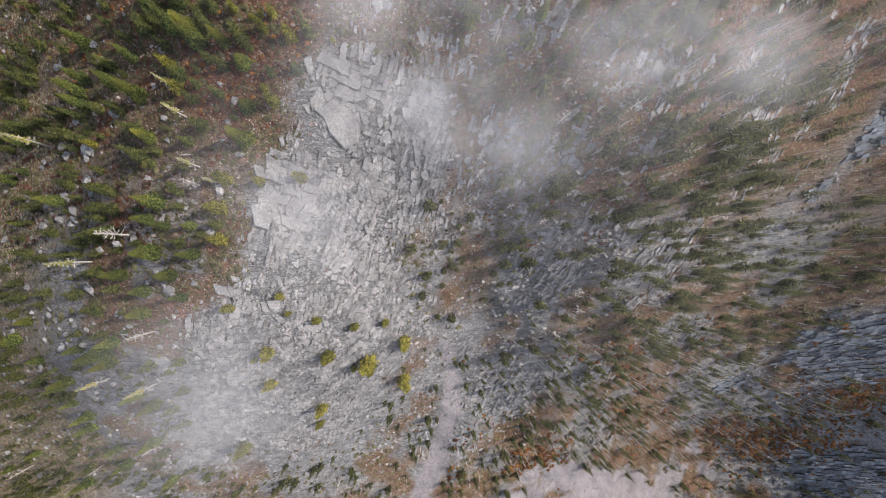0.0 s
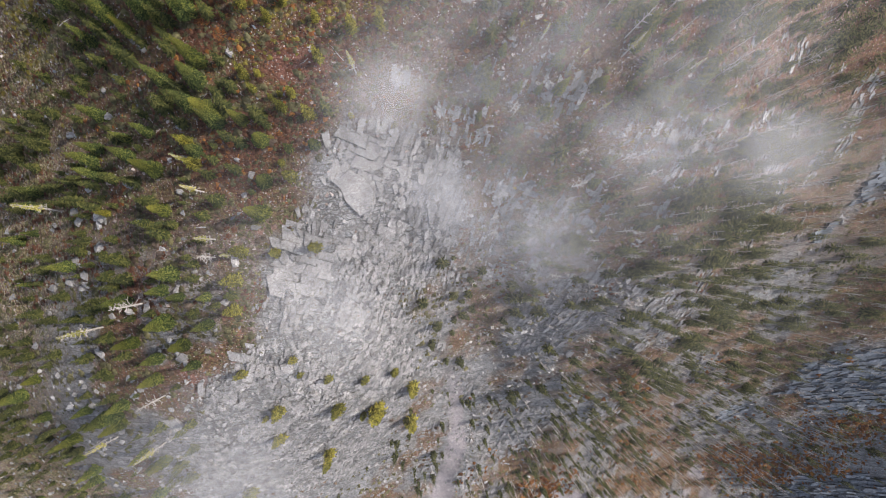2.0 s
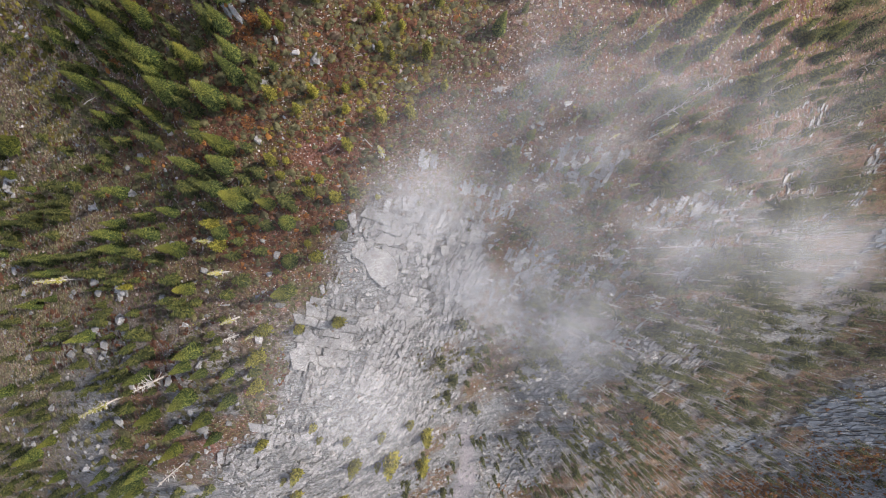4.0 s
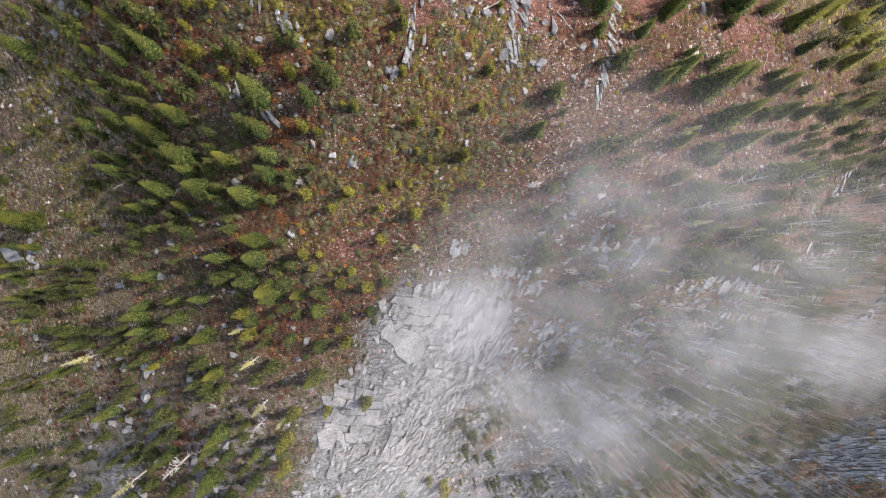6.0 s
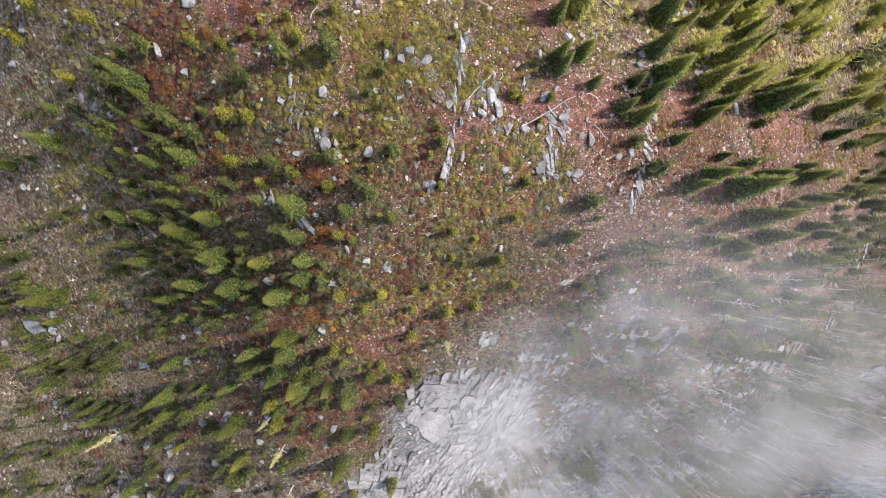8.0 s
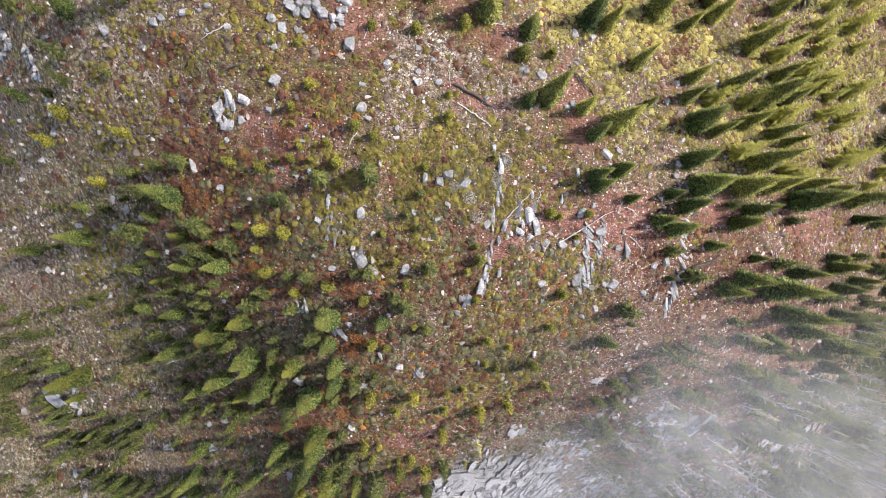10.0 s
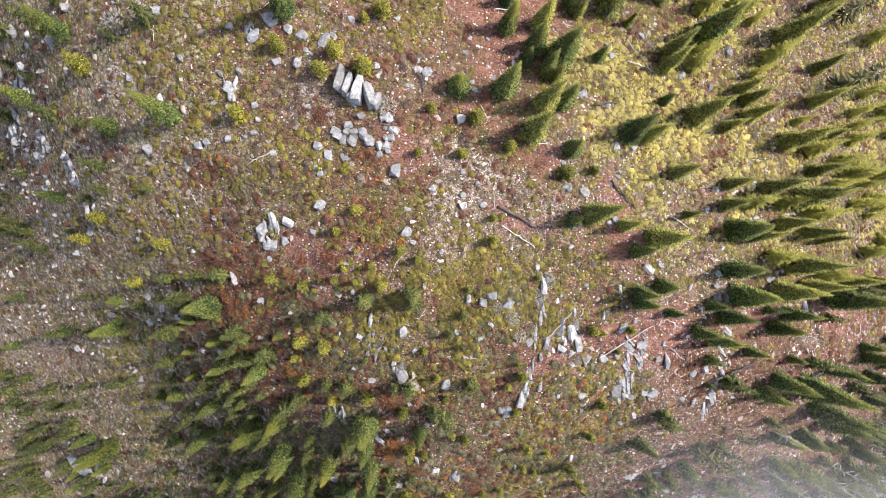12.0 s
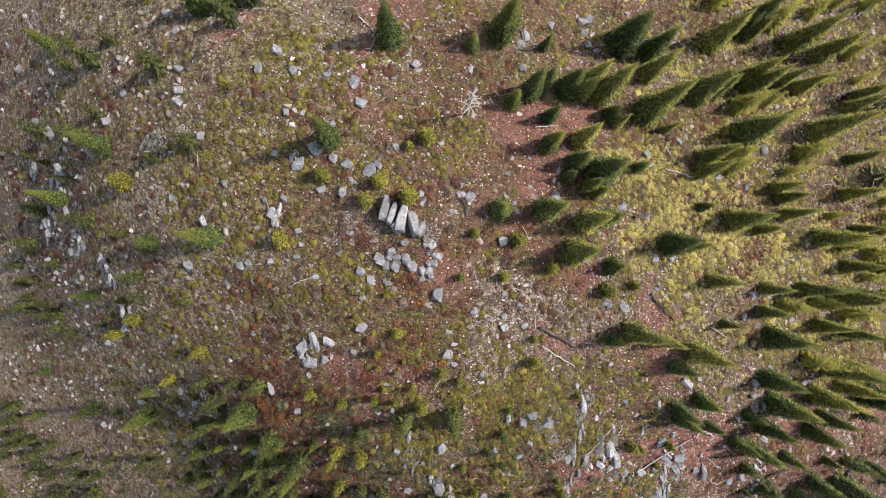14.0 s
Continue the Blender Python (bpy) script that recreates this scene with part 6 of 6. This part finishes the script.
grove("misty_spruce_growth", 210, lambda x, y: step(x + 0.6 * (y - 30), 2, 12) * (0.15 + 0.85 * step(fbm(x, y, 8, 49), 0.42, 0.56)) * (1 - slab_zone(x, y)) * (1 - step(y, 58, 64)) * (1 - 0.8 * step(y, 38, 44) * (1 - step(x, 22, 28))), (2, 66, 20, 64), 3.0, 7.0, SAPLING, "small green spruces on the misty eastern slope", 213, 4.0)

# ---- woods on the lower slopes ----
_x, _y = sown(2500, lambda x, y: (0.4 + 0.3 * spot(x, y, 35, 10, 55, 45) + 0.3 * spot(x, y, 45, 32, 28, 12)) * np.clip(east(x, y) * (0.35 + 0.65 * step(fbm(x, y, 16, 81), 0.4, 0.6)) * (1 - np.minimum(1, 1.6 * cliff_zone(x, y))) + 0.5 * step(-x, 55, 75) * step(fbm(x, y, 14, 82), 0.42, 0.6) + 0.25 * (y < -20), 0, 1) * (1 - slab_zone(x, y)) * (1 - fan_zone(x, y)) * (1 - 0.95 * (x < 4) * (x > -60) * (y > 18)) * (1 - 0.8 * (y > 44) * (x < 60)) * (1 - 0.85 * (x < -30) * (x > -115) * (y > -40)), (-130, 190, -108, 130), 190)
_feet = np.array(ALL_FEET)
_far = np.array([((_feet[:, 0] - x) ** 2 + (_feet[:, 1] - y) ** 2).min() > 4.0 for x, y in zip(_x, _y)])
_x, _y = _x[_far], _y[_far]
WOOD_SHAPES = [sprays(random.Random(200 + k), 1.0, 0.075 + 0.018 * k, 30, 7, sides=0, wide=0.2) for k in range(4)]
_tall = 5.0 + 6.0 * _r.random_sample(len(_x)) + 3.0 * step(_x, 12, 30) * step(_y, -45, -10)
_dull = _r.random_sample(len(_x)) < 0.12
thing_of_stuff("spruce_wood", scattered(WOOD_SHAPES, _x[~_dull], _y[~_dull], _tall[~_dull], _r.uniform(0, 6.28, (~_dull).sum()), 0.02, 191), DARKWOOD, "spruce wood on the steep lower slopes", "woods")
BARE_SHAPES = []
for k in range(3):
    rr = random.Random(220 + k)
    bits = [tube([(0, 0, 0), (0, 0, 0.5), (0, 0, 1)], (0.013, 0.01, 0.004), 4)]
    for q in range(14):
        s, a = 0.35 + 0.6 * q / 14, q * 2.4
        ln = 0.13 * (1.1 - s) * rr.uniform(0.6, 1.3)
        bits.append(tube([(0, 0, s), (math.cos(a) * ln, math.sin(a) * ln, s + 0.05)], (0.009, 0.004), 4))
    BARE_SHAPES.append(joined(bits))
_x2, _y2 = sown(900, lambda x, y: east(x, y) * (0.15 + 0.65 * step(x, 22, 40)) * (y < 45) * (1 - fan_zone(x, y)), (5, 150, -90, 45), 195)
thing_of_stuff("dead_wood", scattered(BARE_SHAPES, np.r_[_x[_dull], _x2], np.r_[_y[_dull], _y2], 4 + 5 * _r.random_sample(_dull.sum() + 900), _r.uniform(0, 6.28, _dull.sum() + 900), 0.02, 192), GREYWOOD, "bleached dead trees standing among the spruces", "dead trees")

# ---- mist drifting over the rock face and the eastern slope: x, y, radii, strength ----
MIST_BANKS = [
    (23.2, 23.2, 6.6, 5.7, 0.95), (36.8, 20.8, 7.4, 4.9, 0.68), (2.4, 16.8, 6.6, 5.7, 0.65), (11.2, 12.0, 7.4, 4.9, 0.6), (-24.8, -16.8, 7.4, 8.2, 0.5), (-12.0, 3.2, 4.9, 5.7, 0.5), (-4.8, 25.0, 5.5, 4.8, 0.68), (-9.0, 17.0, 4.5, 4.5, 0.4), (4.5, 24.0, 7.5, 5.5, 0.6), (26.0, 26.0, 9.0, 6.0, 0.4),
    (28.8, 29.6, 9.0, 4.1, 0.52), (12.0, 31.2, 9.8, 4.1, 0.4), (60.8, 26.4, 7.4, 6.6, 0.28), (41.6, 36.8, 7.4, 4.9, 0.16), (52.0, 60.0, 7.4, 21.3, 0.2), (10, 44, 10, 4, 0.16), (27, 45, 10, 5, 0.06), (19.2, 18.4, 14.8, 9.8, 0.24), (23.2, 12.0, 36.1, 19.7, 0.07), (15.2, -12.0, 49.2, 14.8, 0.04), (20, 38, 9, 5, 0.42), (30, 35, 9, 5, 0.34), (8, 37, 8, 4, 0.5), (-1, 33.5, 6, 4, 0.35), (12, 14, 22, 15, 0.14), (-20, 5, 3.2, 11, 0.13)]


def mist_density(x, y):
    d = 0
    for cx, cy, rx, ry, k in MIST_BANKS:
        d = np.maximum(d, k * spot(x, y, cx, cy, rx, ry)) + 0.12 * k * spot(x, y, cx, cy, rx, ry)
    return np.clip(d, 0, 1)


_mx, _my = np.meshgrid(np.arange(-75, 151, 2.0), np.arange(-75, 113, 2.0))
_w, _h = _mx.shape[1], _mx.shape[0]
_i, _j = np.meshgrid(np.arange(_w - 1), np.arange(_h - 1))
_c = (_j * _w + _i).ravel()
_sheets, _dens = [], []
for level, share in ((14.0, 0.5), (18.0, 0.5), (22.0, 0.45)):
    X, Y = _mx.ravel(), _my.ravel()
    Z = 0.2 * base_height(X, Y) + level + 23 + (fbm(X, Y, 22, 300 + int(level)) - 0.5) * 6
    _sheets.append((np.stack([X, Y, Z], -1), np.stack([_c, _c + 1, _c + _w + 1, _c + _w], -1)))
    _dens.append(mist_density(X, Y) * share * MIST_AMOUNT)
_mist = mesh_of("mist", *joined(_sheets), MIST, True)
_mist.attributes.new("thickness", 'FLOAT', 'POINT').data.foreach_set("value", np.concatenate(_dens).astype(np.float32))
tagged(new("mist", _mist), "thin white mist drifting over the rocky slope", "mist", kind="stuff")
